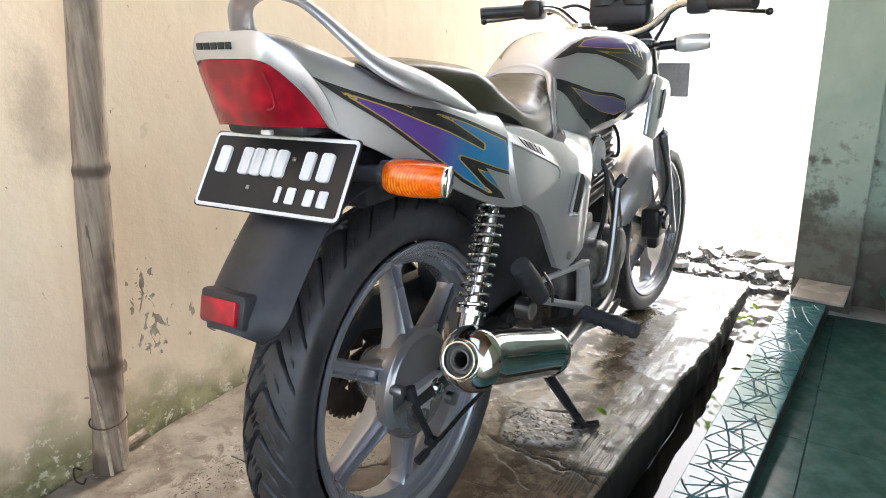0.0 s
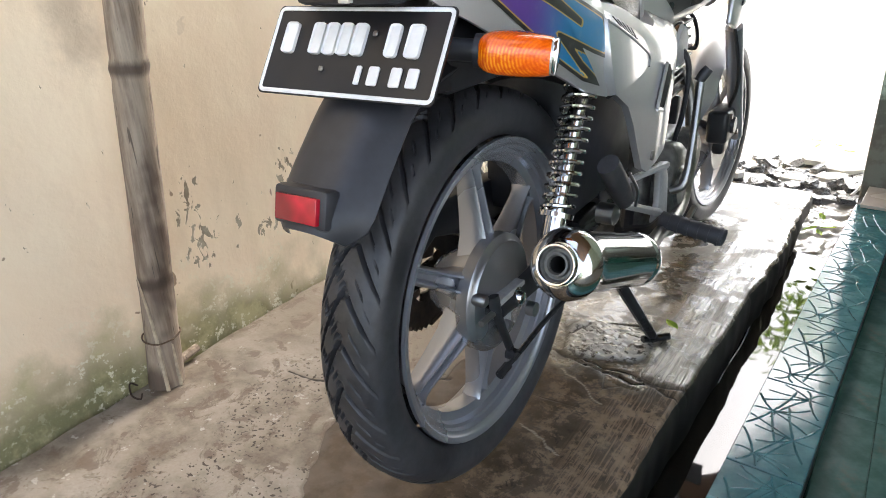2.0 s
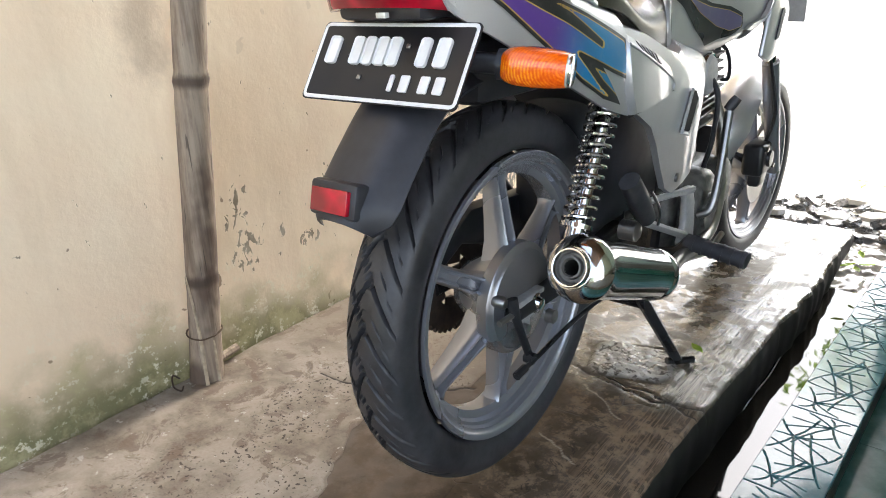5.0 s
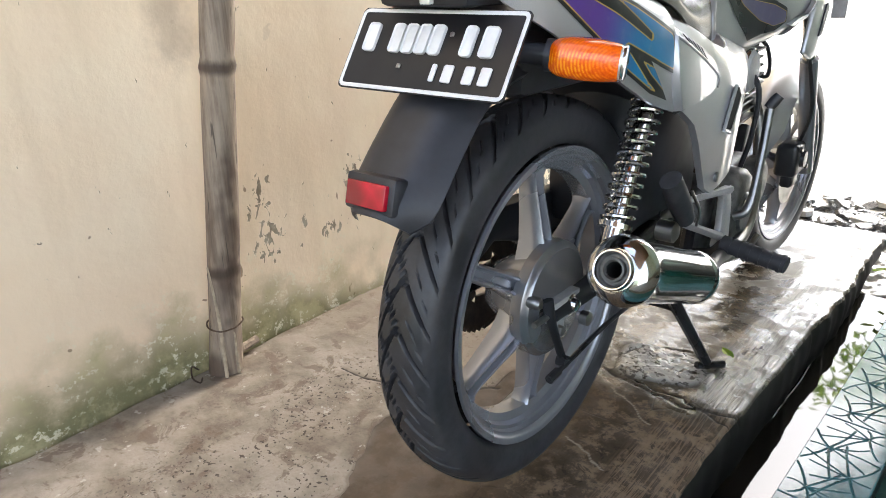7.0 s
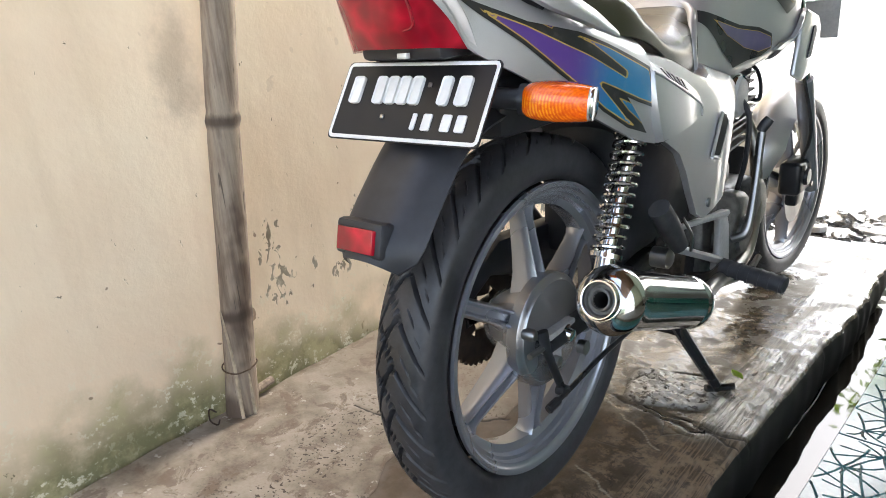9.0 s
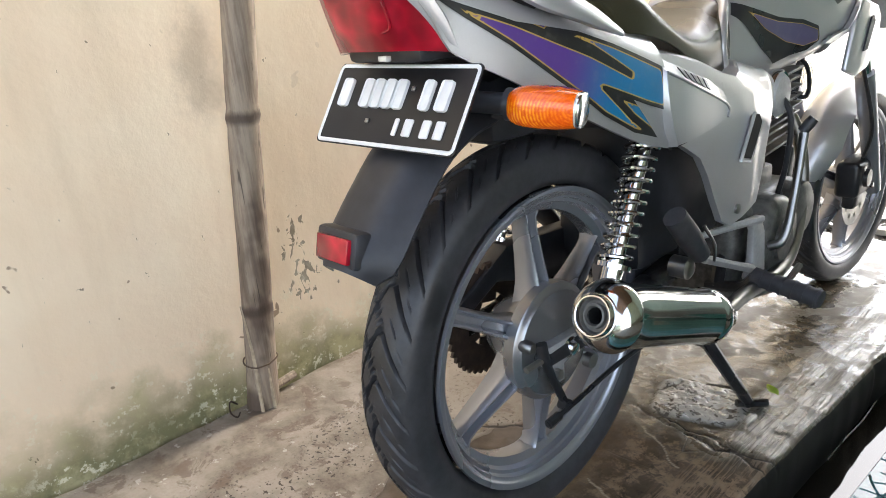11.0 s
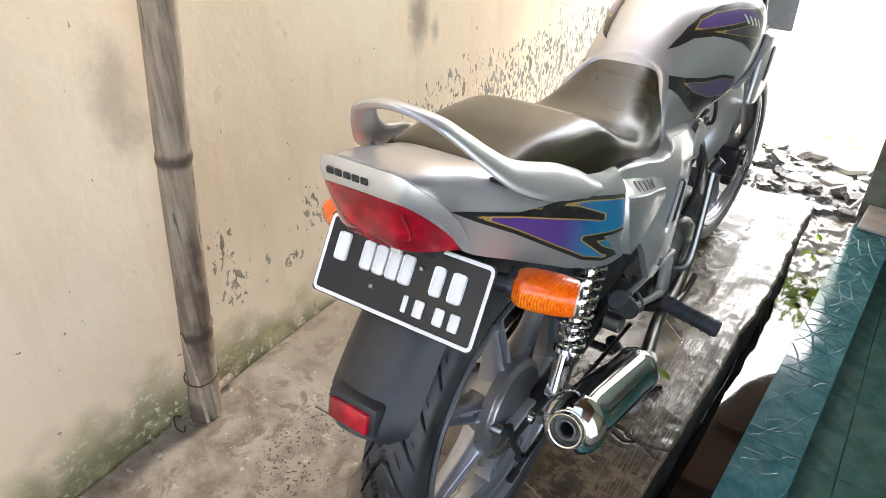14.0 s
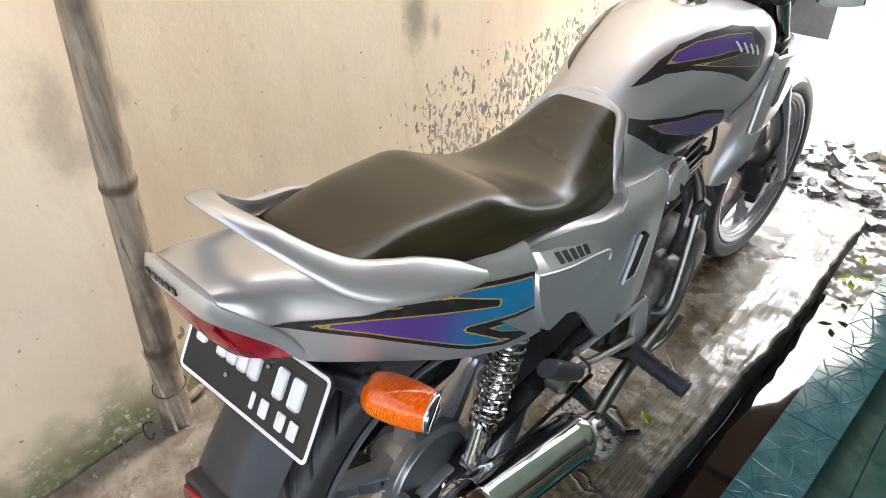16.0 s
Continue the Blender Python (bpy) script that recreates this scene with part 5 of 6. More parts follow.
bp("lens_ridge", tube([(0.046, -0.2605, 0.878), (0.047, -0.2500, 0.850), (0.042, -0.2470, 0.836), (0.010, -0.2500, 0.832)], 0.0018, 24, 6), "red", lamp)
bp("lens_window", box((0.004, -0.2365, 0.8005), (0.020, -0.228, 0.808), 0.002), "clear", lamp, "small clear window")
bp("lamp_base", box((-0.074, -0.222, 0.797), (0.062, -0.13, 0.822), 0.008), "black", lamp)

# number plate
P4 = Matrix.Translation((0.0, -0.219, 0.748)) @ Matrix.Rotation(radians(1.5), 4, 'Z') @ Matrix.Rotation(radians(-34), 4, 'X')


def rounded(w, h, r, n=7):
    """The outline of a plate with rounded corners."""
    return [(sx * (w - r) + r * math.cos(a0 + q), sz * (h - r) + r * math.sin(a0 + q)) for sx, sz, a0 in ((1, 1, 0), (-1, 1, math.pi / 2), (-1, -1, math.pi), (1, -1, 1.5 * math.pi)) for q in np.linspace(0, math.pi / 2, n)]


bm = prism(rounded(0.1262, 0.0550, 0.007), 0.0, 0.0022, 'y')
bm.transform(P4)
plate = bp("number_plate", bm, "plate", None, "black number plate with a white border and white bars")
edge = rounded(0.1224, 0.0512, 0.006)
edge = np.array(edge + edge[:1])
run = np.concatenate([[0], np.cumsum(np.linalg.norm(np.diff(edge, axis=0), axis=1))])
edge = [(np.interp(q, run, edge[:, 0]), np.interp(q, run, edge[:, 1])) for q in np.linspace(0, run[-1], 220)]
bm = tube([(x, -0.0006, z) for x, z in edge], 0.0026, 220, 6, 0.5, (0, 1, 0))
bm.transform(P4)
bp("border", bm, "white", plate)
for x, w in ((-0.094, 0.019), (-0.052, 0.0175), (-0.0315, 0.0175), (-0.011, 0.0175), (0.0095, 0.0175), (0.056, 0.016), (0.084, 0.019)):
    bp("bar", box((x - w / 2, -0.0026, -0.005), (x + w / 2, -0.0002, 0.033), 0.004, 2, P4), "white", plate)
for x, w in ((0.020, 0.007), (0.041, 0.014), (0.071, 0.014), (0.093, 0.014)):
    bp("bar", box((x - w / 2, -0.0026, -0.038), (x + w / 2, -0.0002, -0.016), 0.002, 2, P4), "white", plate)
for x, z in ((0.029, 0.022), (-0.035, -0.022)):
    bp("screw", box((x - 0.003, -0.0032, z - 0.003), (x + 0.003, -0.0002, z + 0.003), 0.001, 1, P4), "steel", plate)
bp("plate_bracket", box((-0.05, 0.0025, -0.03), (0.05, 0.03, 0.05), 0.004, 1, P4), "black", plate)


# turn signals
def signal(name, root, out, size, lens):
    root, out = Vector(root), Vector(out)
    d = out - root
    stalk = bp(name, join(tube([root, root + d * 0.41], 0.013, 4, 10), tube([root + d * 0.38, root + d * 0.44], 0.019, 3, 12)), "black", None, "amber turn signal on a black stalk" if lens == "amber" else "pale turn signal on a dark stalk")
    rings = []
    x, up = d.normalized(), Vector((0, 0, 1))
    side = x.cross(up).normalized()
    up = side.cross(x)
    for t, s in ((0.405, 0.40), (0.412, 0.62), (0.43, 0.80), (0.46, 0.94), (0.50, 1.03), (0.57, 1.09), (0.68, 1.11), (0.80, 1.08), (0.90, 1.00), (0.945, 0.94)):
        rings.append([root + d * t + size * s * (1.15 * math.copysign(abs(math.cos(a)) ** 0.72, math.cos(a)) * side + 1.0 * math.copysign(abs(math.sin(a)) ** 0.72, math.sin(a)) * up) for a in np.linspace(0, 2 * math.pi, 24, endpoint=False)])
    bp("lens", loft(rings), lens, stalk)
    rings = [[root + d * t + size * s * (1.15 * math.copysign(abs(math.cos(a)) ** 0.72, math.cos(a)) * side + 1.0 * math.copysign(abs(math.sin(a)) ** 0.72, math.sin(a)) * up) for a in np.linspace(0, 2 * math.pi, 24, endpoint=False)] for t, s in ((0.930, 0.90), (0.962, 0.86), (0.972, 0.80))]
    bp("end_cap", loft(rings), "clear", stalk)
    rings = [[root + d * t + size * s * (1.15 * math.copysign(abs(math.cos(a)) ** 0.72, math.cos(a)) * side + 1.0 * math.copysign(abs(math.sin(a)) ** 0.72, math.sin(a)) * up) for a in np.linspace(0, 2 * math.pi, 24, endpoint=False)] for t, s in ((0.960, 0.92), (0.972, 0.93), (0.984, 0.90), (0.989, 0.80))]
    bp("end_trim", loft(rings), "chrome", stalk, "chrome end trim")


for s in (1, -1):
    signal("turn_signal", (s * 0.065, -0.165, 0.748), (s * 0.206, -0.115, 0.735), 0.0215, "amber")
    signal("turn_signal", (s * 0.085, 1.14, 0.850), (s * 0.235, 1.17, 0.862), 0.023, "clear")

# grab rail
rail = [(0.149, 0.044, 0.804), (0.140, 0.0, 0.826), (0.129, -0.045, 0.846), (0.117, -0.087, 0.862), (0.101, -0.122, 0.882), (0.084, -0.150, 0.910), (0.065, -0.172, 0.937), (0.042, -0.188, 0.958), (-0.006, -0.198, 0.970)]
rail = rail + [(-0.012 - x, y, z) for x, y, z in rail[-2::-1]]
wide = [0.008, 0.022, 0.028, 0.028, 0.024, 0.019, 0.017, 0.0165, 0.0165]
grab = bp("grab_rail", tube(rail, wide + wide[-2::-1], 110, 18, 0.40, lambda p: (0.8 * max(-1.0, min(1.0, (p.x + 0.006) / 0.09)), 0.30, 0.75)), "silver", None, "silver cast grab rail behind the seat")
for s in (1, -1):
    bp("rail_foot", tube([(s * 0.128 - 0.006, 0.008, 0.824), (s * 0.126 - 0.006, 0.016, 0.806)], 0.008, 3, 8), "silver", grab)
    bp("rail_mount", tube([(s * 0.090 - 0.004, -0.142, 0.880), (s * 0.104 - 0.004, -0.108, 0.858), (s * 0.114 - 0.004, -0.078, 0.846)], [0.003, 0.006, 0.004], 8, 8), "black", grab, "dark rubber mount")

# seat
SEAT = Skin([(-0.126, 0.092, 0.868, 0.850), (-0.112, 0.100, 0.882, 0.845), (-0.06, 0.108, 0.883, 0.830), (0.0, 0.116, 0.882, 0.815), (0.08, 0.125, 0.872, 0.800), (0.135, 0.130, 0.860, 0.792), (0.20, 0.128, 0.822, 0.776), (0.27, 0.125, 0.792, 0.746), (0.34, 0.121, 0.787, 0.712), (0.41, 0.112, 0.800, 0.690), (0.47, 0.098, 0.820, 0.692), (0.515, 0.080, 0.832, 0.72)], 0.50, 0.50, False, 76, 45)
seat = bp("seat", SEAT.mesh(0.01), "seat", None, "glossy dark brown vinyl seat")

# fuel tank
TANK = Skin([(0.455, 0.098, 0.792, 0.655), (0.505, 0.104, 0.840, 0.650), (0.57, 0.111, 0.875, 0.650), (0.65, 0.126, 0.898, 0.656), (0.75, 0.150, 0.905, 0.668), (0.85, 0.157, 0.901, 0.682), (0.93, 0.150, 0.887, 0.700), (0.99, 0.122, 0.862, 0.730), (1.02, 0.075, 0.838, 0.76)], 0.60, 0.66, True, 60, 64)
tank = bp("fuel_tank", TANK.mesh(), "silver", None, "silver fuel tank with purple and black decals")
cap = bp("filler_cap", lathe([(0.896, 0.0), (0.896, 0.040), (0.904, 0.040), (0.910, 0.036), (0.911, 0.024), (0.918, 0.022), (0.919, 0.0)], 'z', (0.0, 0.835, 0.0), 32), "chrome", tank, "round chrome filler cap")
UP = [(0.528, 0.850), (0.551, 0.860), (0.595, 0.876), (0.649, 0.889), (0.714, 0.893), (0.78, 0.89), (0.835, 0.876), (0.860, 0.845), (0.850, 0.800), (0.80, 0.786), (0.738, 0.820), (0.686, 0.840), (0.638, 0.854), (0.586, 0.860)]
UP_IN = [(0.598, 0.871), (0.632, 0.883), (0.681, 0.888), (0.753, 0.884), (0.815, 0.872), (0.812, 0.850), (0.742, 0.860), (0.702, 0.862), (0.637, 0.868)]
UP_LOW = [(0.639, 0.862), (0.70, 0.855), (0.765, 0.850), (0.830, 0.838), (0.836, 0.806), (0.78, 0.822), (0.716, 0.840)]
LOW = [(0.493, 0.814), (0.53, 0.802), (0.617, 0.778), (0.687, 0.768), (0.735, 0.752), (0.752, 0.723), (0.72, 0.708), (0.67, 0.704), (0.623, 0.694), (0.564, 0.728), (0.480, 0.794)]
LOW_IN = [(0.518, 0.796), (0.61, 0.772), (0.684, 0.761), (0.733, 0.746), (0.746, 0.724), (0.70, 0.718), (0.64, 0.732), (0.57, 0.762)]
UP, UP_IN = [[(y, min(z, TANK.at(y)[1] - d)) for y, z in line] for line, d in ((UP, 0.005), (UP_IN, 0.0085))]
for s in (1, -1):
    decal("stripe", TANK, UP, 0.0012, "black_paint", s, parent=tank)
    decal("stripe", TANK, UP_IN, 0.0022, "purple", s, parent=tank)
    decal("stripe", TANK, UP_LOW, 0.0026, "dusk", s, parent=tank)
    decal("stripe", TANK, LOW, 0.0012, "black_paint", s, parent=tank)
    decal("stripe", TANK, LOW_IN, 0.0022, "lilac", s, parent=tank)
    for k in range(4):
        y, z = 0.756 + 0.019 * k, 0.872 - 0.007 * k
        decal("badge_bar", TANK, [(y, z), (y + 0.006, z), (y + 0.012, z - 0.019), (y + 0.004, z - 0.019)], 0.0034, "white", s, parent=tank)
lip = [(0.103, 0.438, 0.700), (0.104, 0.420, 0.745), (0.090, 0.450, 0.788), (0.062, 0.496, 0.818), (0.0, 0.508, 0.834)]
lip += [(-x, y, z) for x, y, z in lip[-2::-1]]
bp("tank_lip", tube(lip, 0.0095, 50, 10), "silver", tank)

# side covers: an upper blade behind, a lower shield with a slot in front
SIDE = Skin([(0.08, 0.158, 0.80, 0.37), (0.15, 0.162, 0.80, 0.37), (0.30, 0.164, 0.775, 0.36), (0.45, 0.160, 0.738, 0.35), (0.58, 0.144, 0.715, 0.35)], 0.45, 0.5, True)


def shell(skin, poly, lo, thick, side, round_rim=0.0):
    """A curved plate cut to an outline in (y, z)."""
    bm = bmesh.new()
    f = bm.faces.new([bm.verts.new((0, p[0], p[1])) for p in poly])
    bmesh.ops.triangulate(bm, faces=[f])
    for y in np.arange(0.0, 1.2, 0.02):
        bmesh.ops.bisect_plane(bm, geom=bm.verts[:] + bm.edges[:] + bm.faces[:], plane_co=(0, y, 0), plane_no=(0, 1, 0))
    for z in np.arange(0.4, 0.95, 0.025):
        bmesh.ops.bisect_plane(bm, geom=bm.verts[:] + bm.edges[:] + bm.faces[:], plane_co=(0, 0, z), plane_no=(0, 0, 1))
    for v in bm.verts:
        v.co.x = skin.x(v.co.y, v.co.z) + (lo(v.co.y) if callable(lo) else lo)
    bmesh.ops.recalc_face_normals(bm, faces=bm.faces[:])
    if bm.faces[:][0].normal.x < 0:
        bmesh.ops.reverse_faces(bm, faces=bm.faces[:])
    back = bmesh.ops.extrude_face_region(bm, geom=bm.faces[:])
    for g in back["geom"]:
        if isinstance(g, bmesh.types.BMVert):
            g.co.x -= thick
    bmesh.ops.recalc_face_normals(bm, faces=bm.faces[:])
    if round_rim:
        sharp = [e for e in bm.edges if len(e.link_faces) == 2 and e.calc_face_angle(0.0) > 1.0 and e.verts[0].co.x > skin.x(e.verts[0].co.y, e.verts[0].co.z) + (lo(e.verts[0].co.y) if callable(lo) else lo) - thick / 2]
        bmesh.ops.bevel(bm, geom=sharp, offset=round_rim, segments=3, affect='EDGES', profile=0.5, clamp_overlap=True)
    if side < 0:
        mirror(bm)
    return bm


LOWER = [(0.164, 0.640), (0.205, 0.624), (0.256, 0.596), (0.285, 0.560), (0.314, 0.512), (0.347, 0.466), (0.386, 0.447), (0.440, 0.450), (0.505, 0.460), (0.528, 0.510), (0.548, 0.560), (0.565, 0.600), (0.583, 0.636), (0.597, 0.668), (0.588, 0.684), (0.50, 0.703), (0.446, 0.717), (0.425, 0.706), (0.40, 0.701), (0.345, 0.714), (0.28, 0.738), (0.20, 0.759), (0.140, 0.768), (0.140, 0.68)]
UPPER = [(0.141, 0.738), (0.147, 0.741), (0.18, 0.727), (0.221, 0.711), (0.28, 0.690), (0.330, 0.671), (0.345, 0.664), (0.350, 0.656), (0.345, 0.646), (0.30, 0.640), (0.24, 0.638), (0.18, 0.637), (0.158, 0.637), (0.146, 0.664), (0.138, 0.692), (0.137, 0.715)]
REAR_IN = spline([(0.143, 0.742), (0.138, 0.715), (0.138, 0.692), (0.146, 0.664), (0.158, 0.636)], 24)
REAR_OUT = spline([(0.134, 0.766), (0.130, 0.724), (0.131, 0.690), (0.139, 0.660), (0.156, 0.634)], 24)
CREST = spline([(0.143, 0.7415), (0.18, 0.7275), (0.221, 0.7115), (0.28, 0.6905), (0.330, 0.6715), (0.346, 0.6635)], 40)


def blade_lift(y):
    """The blade stands proud behind and runs into the cover in front."""
    return 0.009 - 0.016 * soft(0.16, 0.37, y)


for s in (1, -1):
    c = bp("side_cover", shell(SIDE, LOWER, -0.008, 0.012, s, 0.003), "silver", None, "silver side cover with a dark slot", 30)
    bp("cover_blade", shell(SIDE, UPPER, blade_lift, 0.016, s, 0.004), "silver", c, "", 60)
    on_blade = [Vector((s * (SIDE.x(y, z) + blade_lift(y)), y, z)) for y, z in CREST]
    on_cover = [Vector((s * (SIDE.x(y, z + 0.026) - 0.009), y, z + 0.026)) for y, z in CREST]
    deep = Vector((s * 0.006, 0, 0))
    bp("blade_shelf", loft([[a, b, b - deep, a - deep] for a, b in zip(on_blade, on_cover)]), "silver", c)
    front_turn = [Vector((s * (SIDE.x(y, z) + blade_lift(y)), y, z)) for y, z in ((0.350, 0.656), (0.344, 0.645))]
    bp("blade_crest", tube(on_blade[::6] + front_turn, 0.0024, 70, 8), "silver", c)
    bp("blade_edge", loft([[Vector((s * (SIDE.x(*a) + blade_lift(a[0])), *a)), Vector((s * (SIDE.x(*b) - 0.002), *b)), Vector((s * (SIDE.x(*b) - 0.010), *b)), Vector((s * (SIDE.x(*a) - 0.006), *a))] for a, b in zip(REAR_IN, REAR_OUT)]), "silver", c)
    bp("seam", tube([Vector((s * (SIDE.x(y, z) - 0.004), y, z)) for y, z in ((0.158, 0.632), (0.20, 0.634), (0.250, 0.638))], [0.0035, 0.003, 0.001], 10, 6), "soot_and_shade", c)
    top_edge = [(0.588, 0.684), (0.50, 0.703), (0.446, 0.717), (0.425, 0.706), (0.40, 0.701), (0.345, 0.714), (0.28, 0.738), (0.20, 0.759), (0.14, 0.768)]
    bp("flange", loft([[(s * (SIDE.x(y, z) - 0.009), y, z - 0.001), (s * (SIDE.x(y, z) - 0.016), y, z + 0.005), (s * 0.095, y, z + 0.008), (s * 0.095, y, z + 0.003), (s * (SIDE.x(y, z) - 0.016), y, z - 0.006)] for y, z in spline(top_edge, 50)]), "silver", c)
    # a near-black plate on the cover stands for the shade inside the slot
    bp("slot", shell(SIDE, [(0.400, 0.566), (0.438, 0.556), (0.485, 0.612), (0.470, 0.628), (0.452, 0.630)], -0.0015, 0.006, s), "soot_and_shade", c, "dark slanted slot")
    bp("slot_frame", join(*[tube([Vector((s * (SIDE.x(a[0], a[1]) - 0.003), *a)), Vector((s * (SIDE.x(b[0], b[1]) - 0.003), *b))], 0.0035, 4, 6) for a, b in (((0.396, 0.562), (0.436, 0.551)), ((0.396, 0.562), (0.45, 0.634)), ((0.436, 0.551), (0.489, 0.612)))]), "silver", c)
    bp("cover_bolt", lathe([(0.0, 0.0), (0.0, 0.009), (s * 0.006, 0.009), (s * 0.007, 0.0)], 'x', (s * (SIDE.x(0.403, 0.474) - 0.010), 0.403, 0.474), 14), "steel", c)
    for k in range(5):
        y = 0.200 + 0.0175 * k
        base = np.interp(y, CREST[:, 0], CREST[:, 1])
        rows = []
        for f in (0.25, 0.80):
            x = (1 - f) * (SIDE.x(y, base) + blade_lift(y)) + f * (SIDE.x(y, base + 0.026) - 0.009)
            rows.append([(s * (x + d), y + w, base + 0.026 * f + (0.0009 if d > 0 else 0.0) - 0.36 * w) for d, w in ((-0.003, 0), (-0.003, 0.011), (0.0010, 0.011), (0.0010, 0))])
        bp("badge_bar", loft(rows), "black_paint", c, "", False)

# plastic wings below the tank
WING = [(0.760, 0.716), (0.80, 0.700), (0.86, 0.650), (0.93, 0.632), (1.00, 0.640), (1.055, 0.680), (1.058, 0.745), (1.03, 0.768), (0.93, 0.792), (0.90, 0.775), (0.86, 0.735), (0.79, 0.728)]
for s in (1, -1):
    w = bp("tank_wing", shell(TANK, [(y, max(z, 0.712)) if y < 0.85 else (y, z) for y, z in WING], 0.012, 0.010, s), "silver", None, "silver plastic wing below the fuel tank")
    bm = prism([(0.86, 0.650), (0.93, 0.630), (1.00, 0.640), (1.056, 0.682), (1.058, 0.745), (1.03, 0.770), (0.93, 0.790), (0.90, 0.76)], 0.154, 0.166, 'x', 0.005, 3)
    if s < 0:
        mirror(bm)
    bp("wing_tip", bm, "silver", w)
    bm = prism([(0.950, 0.680), (0.974, 0.682), (1.006, 0.738), (0.996, 0.750), (0.982, 0.748)], 0.166, 0.1695, 'x')
    if s < 0:
        mirror(bm)
    bp("wing_slot", bm, "black", w, "dark slot")

# front end
for s in (1, -1):
    bp("fork_leg", join(tube([(s * 0.092, 1.085, 0.865), (s * 0.092, 1.27, 0.56)], 0.0165, 6, 14)), "chrome", None, "chrome front fork tube")
    bp("fork_slider", tube([(s * 0.092, 1.25, 0.595), (s * 0.092, FY, FZ - 0.005)], [0.024, 0.023, 0.020], 10, 14), "alloy", None, "grey front fork slider")
bp("fork_yoke", join(box((-0.115, 1.05, 0.845), (0.115, 1.12, 0.872), 0.01), box((-0.115, 1.10, 0.725), (0.115, 1.18, 0.755), 0.01), tube([(0, 1.07, 0.87), (0, 1.14, 0.73)], 0.03, 4, 12)), "black_paint", None, "black fork yokes")
rings = []
for th in np.linspace(radians(25), radians(165), 36):
    w = 0.066 * min(1.0, 0.45 + 1.3 * math.sin((th - radians(25)) / radians(140) * math.pi))
    arc = []
    for t in np.linspace(-1, 1, 13):
        r = 0.318 - 0.050 * abs(t) ** 2.2
        arc.append((w * t, FY + r * math.cos(th), FZ + r * math.sin(th)))
    rings.append(arc + [(p[0] * 0.95, FY + (p[1] - FY) * 0.985, FZ + (p[2] - FZ) * 0.985) for p in arc][::-1])
bp("front_mudguard", loft(rings), "silver", None, "silver front mudguard")
bm = bmesh.new()
rows = []
for x in (0.046, 0.050):
    rows += [[bm.verts.new((x, FY + r * math.cos(2 * math.pi * i / 72), FZ + r * math.sin(2 * math.pi * i / 72))) for i in range(72)] for r in (0.068, 0.084, 0.098, 0.118)]
for side in (0, 4):
    for k in range(3):
        for i in range(72):
            # a ring of drilled slots in the middle band
            if k != 1 or i % 6 > 1:
                bm.faces.new((rows[side + k][i], rows[side + k][(i + 1) % 72], rows[side + k + 1][(i + 1) % 72], rows[side + k + 1][i]))
for k in (0, 3):
    for i in range(72):
        bm.faces.new((rows[k][i], rows[k][(i + 1) % 72], rows[4 + k][(i + 1) % 72], rows[4 + k][i]))
bmesh.ops.recalc_face_normals(bm, faces=bm.faces[:])
disc = bm
bp("brake_disc", disc, "steel", front)
caliper = bp("caliper", join(box((0.036, 1.285, 0.250), (0.098, 1.415, 0.350), 0.014, 3), box((0.055, 1.30, 0.215), (0.090, 1.375, 0.262), 0.010), lathe([(0.098, 0.0), (0.098, 0.026), (0.108, 0.024), (0.110, 0.0)], 'x', (0, 1.345, 0.300), 20)), "black_paint", None, "black brake caliper")
for y, z in ((1.305, 0.335), (1.395, 0.268)):
    bp("caliper_bolt", lathe([(0.098, 0.0), (0.098, 0.008), (0.106, 0.008), (0.107, 0.0)], 'x', (0, y, z), 6), "steel", caliper)
bp("brake_hose", tube([(0.08, 1.36, 0.34), (0.11, 1.30, 0.45), (0.10, 1.20, 0.62), (0.08, 1.12, 0.80), (0.15, 1.05, 0.93)], 0.005, 40, 7), "rubber")
bp("headlight", join(lathe([(0.0, 0.0), (0.0, 0.085), (0.05, 0.088), (0.11, 0.065), (0.13, 0.0)], 'y', (0, 1.17, 0.835), 32), ), "black", None, "dark headlight shell")
dash = bp("instrument_panel", box((-0.085, 1.085, 0.905), (0.085, 1.165, 0.975), 0.022, 3), "black", None, "black instrument panel")
for s in (1, -1):
    bp("gauge", lathe([(0.0, 0.0), (0.0, 0.042), (0.035, 0.042), (0.04, 0.036), (0.04, 0.0)], 'z', (s * 0.045, 1.12, 0.962), 28), "black", dash)
bp("front_plate", box((-0.10, 1.335, 0.695), (0.145, 1.340, 0.795), 0.002, 1), "cast", None, "grey back of the front number plate")
bp("plate_stay", tube([(0, 1.16, 0.77), (0, 1.335, 0.73)], 0.012, 4, 8), "black_paint")
bar = [(-0.36, 0.985, 0.952), (-0.25, 1.035, 0.956), (-0.17, 1.065, 0.955), (-0.10, 1.075, 0.905), (-0.04, 1.078, 0.885), (0.04, 1.078, 0.885), (0.10, 1.075, 0.905), (0.17, 1.065, 0.955), (0.25, 1.035, 0.956), (0.36, 0.985, 0.952)]
handlebar = bp("handlebar", tube(bar, 0.011, 70, 12), "chrome", None, "chrome handlebar with black grips")
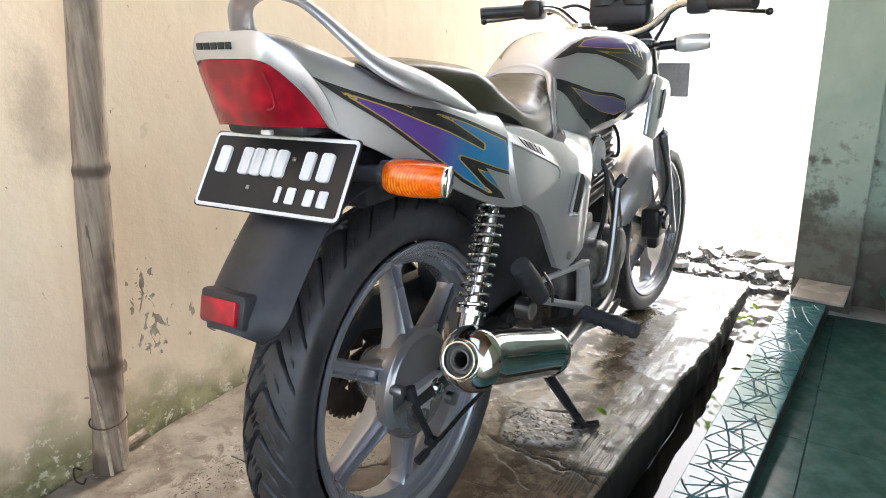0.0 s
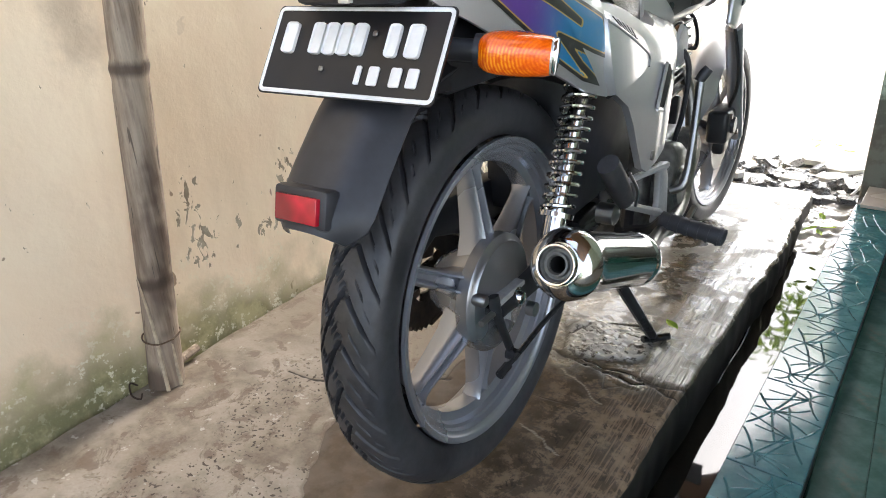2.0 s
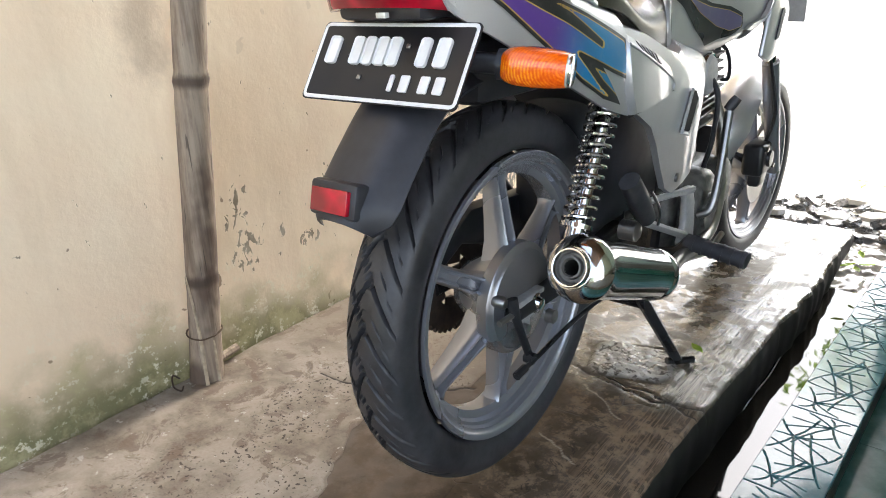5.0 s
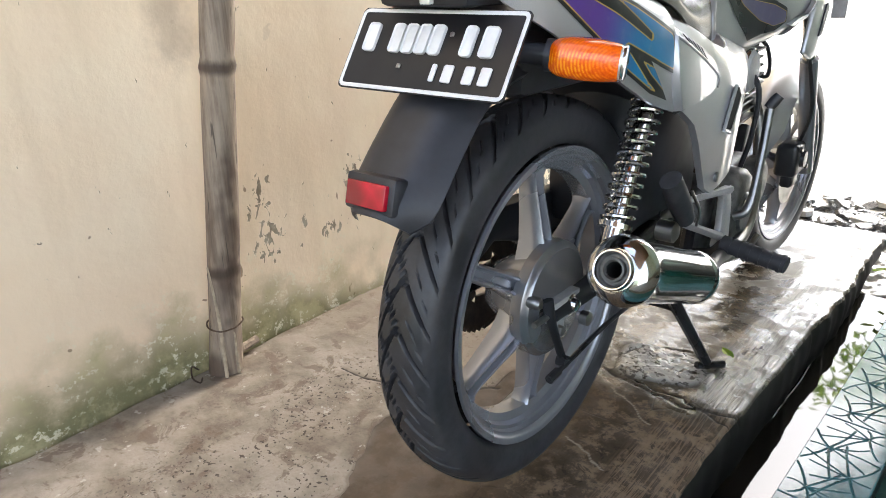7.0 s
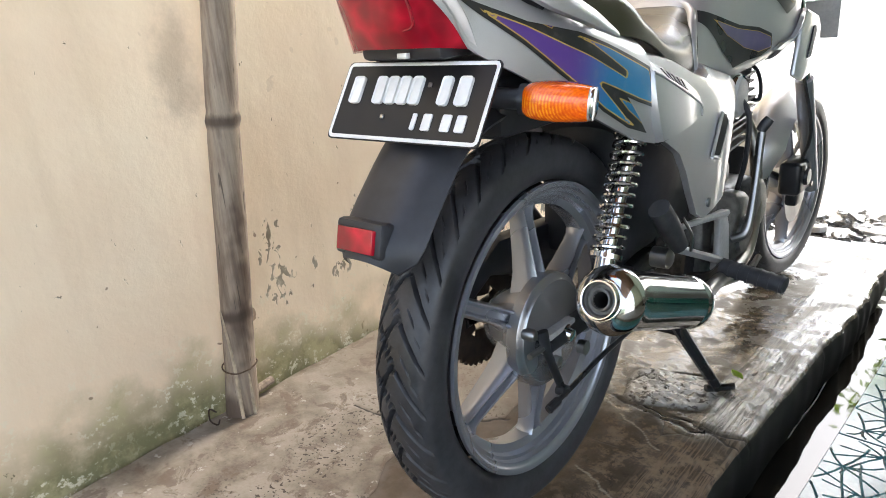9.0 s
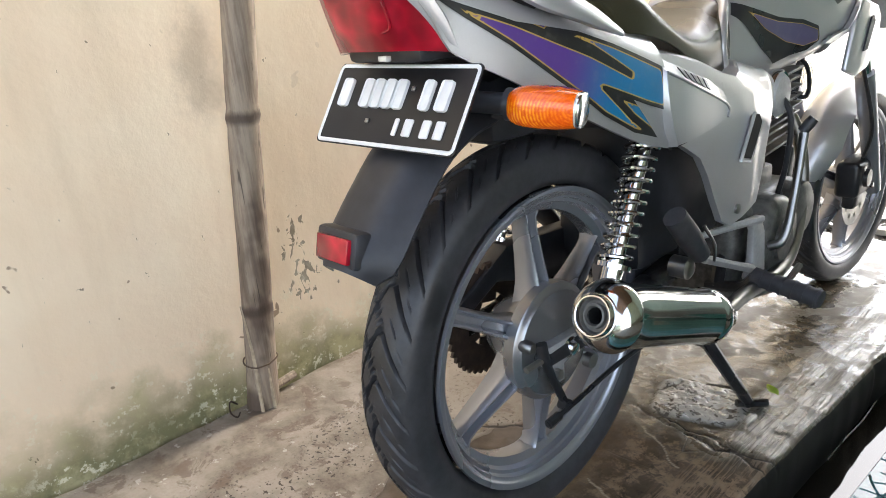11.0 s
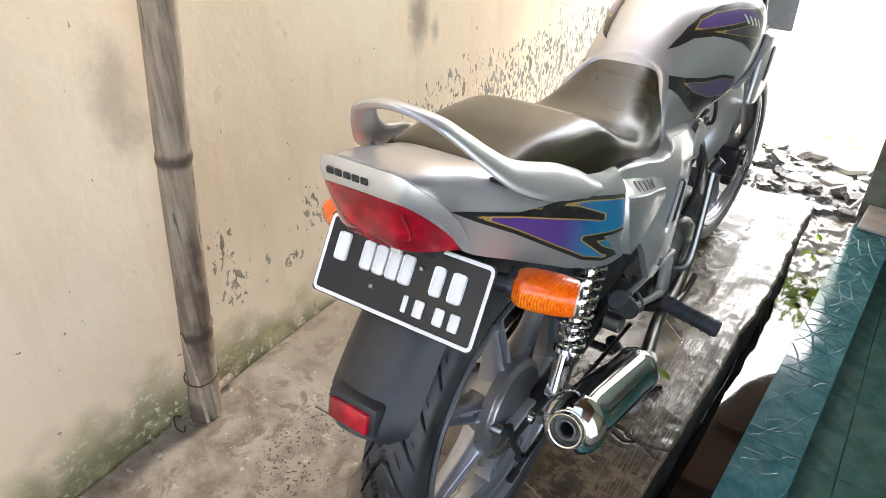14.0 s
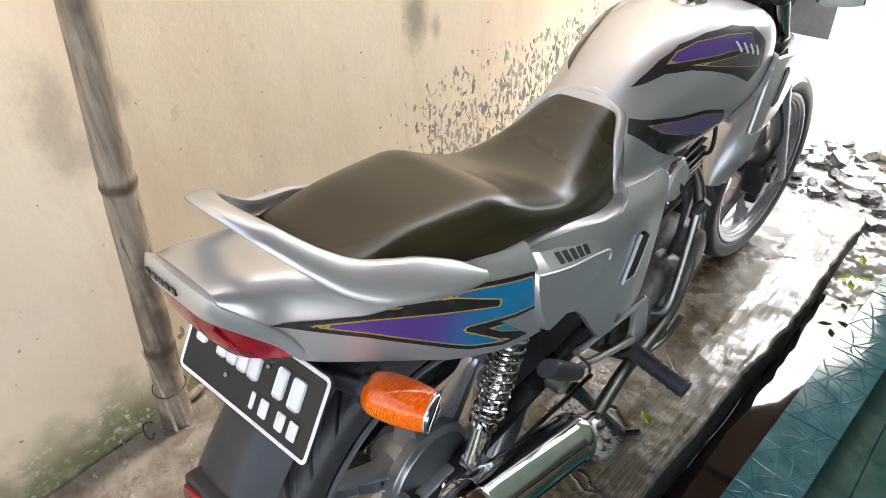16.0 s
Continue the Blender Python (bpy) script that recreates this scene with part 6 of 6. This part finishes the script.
for s in (1, -1):
    bp("grip", tube([(s * 0.365, 0.983, 0.952), (s * 0.30, 1.013, 0.954), (s * 0.25, 1.036, 0.956)], 0.017, 10, 14), "rubber", handlebar, "black rubber grip")
    bp("switch_block", box((s * 0.225 - 0.028, 1.018, 0.930), (s * 0.225 + 0.028, 1.075, 0.985), 0.012), "black", handlebar)
    bp("lever", join(tube([(s * 0.215, 1.075, 0.950), (s * 0.25, 1.105, 0.945), (s * 0.33, 1.075, 0.935), (s * 0.385, 1.045, 0.930)], [0.009, 0.007, 0.006, 0.006], 20, 8, 0.7), lathe([(-0.010, 0.0), (-0.007, 0.007), (0, 0.010), (0.007, 0.007), (0.010, 0.0)], 'x', (s * 0.388, 1.043, 0.930), 12)), "black_paint", handlebar, "black hand lever")
    bp("cable", tube([(s * 0.20, 1.08, 0.945), (s * 0.14, 1.16, 0.965), (s * 0.06, 1.20, 0.90), (s * 0.03, 1.10, 0.80)], 0.0045, 30, 7), "rubber", handlebar)

# ---- tiles, each its own piece ----
kerb = bpy.data.objects["kerb"]
bm = box((-0.0655, -0.1485, -0.012), (0.0655, 0.1485, 0.0), 0.0015, 1)


def ridge(bm, a, b, width, height):
    """A raised rib from a to b, pointed at its ends."""
    a, b = Vector((*a, 0.0)), Vector((*b, 0.0))
    d = (b - a)
    s = Vector((-d.y, d.x, 0)).normalized() * width
    up = Vector((0, 0, height))
    m, q = a + d * 0.02, a + d * 0.98
    v = [bm.verts.new(p) for p in (a, m - s, q - s, b, q + s, m + s, m + up, q + up)]
    for f in ((0, 1, 6), (1, 2, 7, 6), (2, 3, 7), (3, 4, 7), (4, 5, 6, 7), (5, 0, 6)):
        bm.faces.new([v[i] for i in f])


# stars of bowed leaf ribs, in turn by one rim of a tile and the other, with long ribs between
leaves = random.Random(8)
for k in range(4):
    root = Vector((0.028 if k % 2 else -0.026, -0.112 + 0.074 * k))
    for turn in (-68, -34, -4, 30, 66, 118, 178, 236):
        a = radians((180 if k % 2 else 0) + turn + leaves.uniform(-8, 8))
        d, across = Vector((math.cos(a), math.sin(a))), Vector((-math.sin(a), math.cos(a)))
        reach = leaves.uniform(0.065, 0.120)
        for limit, at_root, way in ((0.062, root.x, d.x), (0.143, root.y, d.y)):
            if abs(way) > 0.02:
                reach = min(reach, (limit - at_root * math.copysign(1, way)) / abs(way))
        if reach < 0.02:
            continue
        bow = leaves.uniform(-0.006, 0.006)
        mid1, mid2, tip = root + d * reach * 0.33 + across * bow, root + d * reach * 0.68 + across * bow, root + d * reach
        for p, q in ((root, mid1), (mid1, mid2), (mid2, tip)):
            ridge(bm, p, q, 0.0026, 0.0016)
bmesh.ops.recalc_face_normals(bm, faces=bm.faces[:])
me = bpy.data.meshes.new("tile")
bm.to_mesh(me)
bm.free()
me.materials.append(M["strip"])
for k in range(14):
    ob = new("tile", me)
    ob.parent = kerb
    ob.matrix_basis = KERB @ Matrix.Translation((0, -2.27 + 0.30 * k, -0.046)) @ Matrix.Rotation(math.pi if k % 2 else 0, 4, 'Z')
bed = bpy.data.objects["terrace_bed"]
me = bpy.data.meshes.new("tile")
bm = box((-0.1497, -0.1497, -0.01), (0.1497, 0.1497, 0.0), 0.0008, 1)
bm.to_mesh(me)
bm.free()
me.materials.append(M["tile"])
for i in range(5):
    for j in range(14):
        ob = new("tile", me)
        ob.parent = bed
        ob.matrix_basis = Matrix.Translation((0.75 + 0.30 * i, -2.2 + 0.30 * j, -0.130))
half = bpy.data.meshes.new("tile")
bm = box((-0.045, -0.1497, -0.01), (0.045, 0.1497, 0.0), 0.0008, 1)
bm.to_mesh(half)
bm.free()
half.materials.append(M["tile"])
for j in range(14):
    ob = new("tile", half)
    ob.parent = bed
    ob.matrix_basis = Matrix.Translation((0.553, -2.2 + 0.30 * j, -0.130))
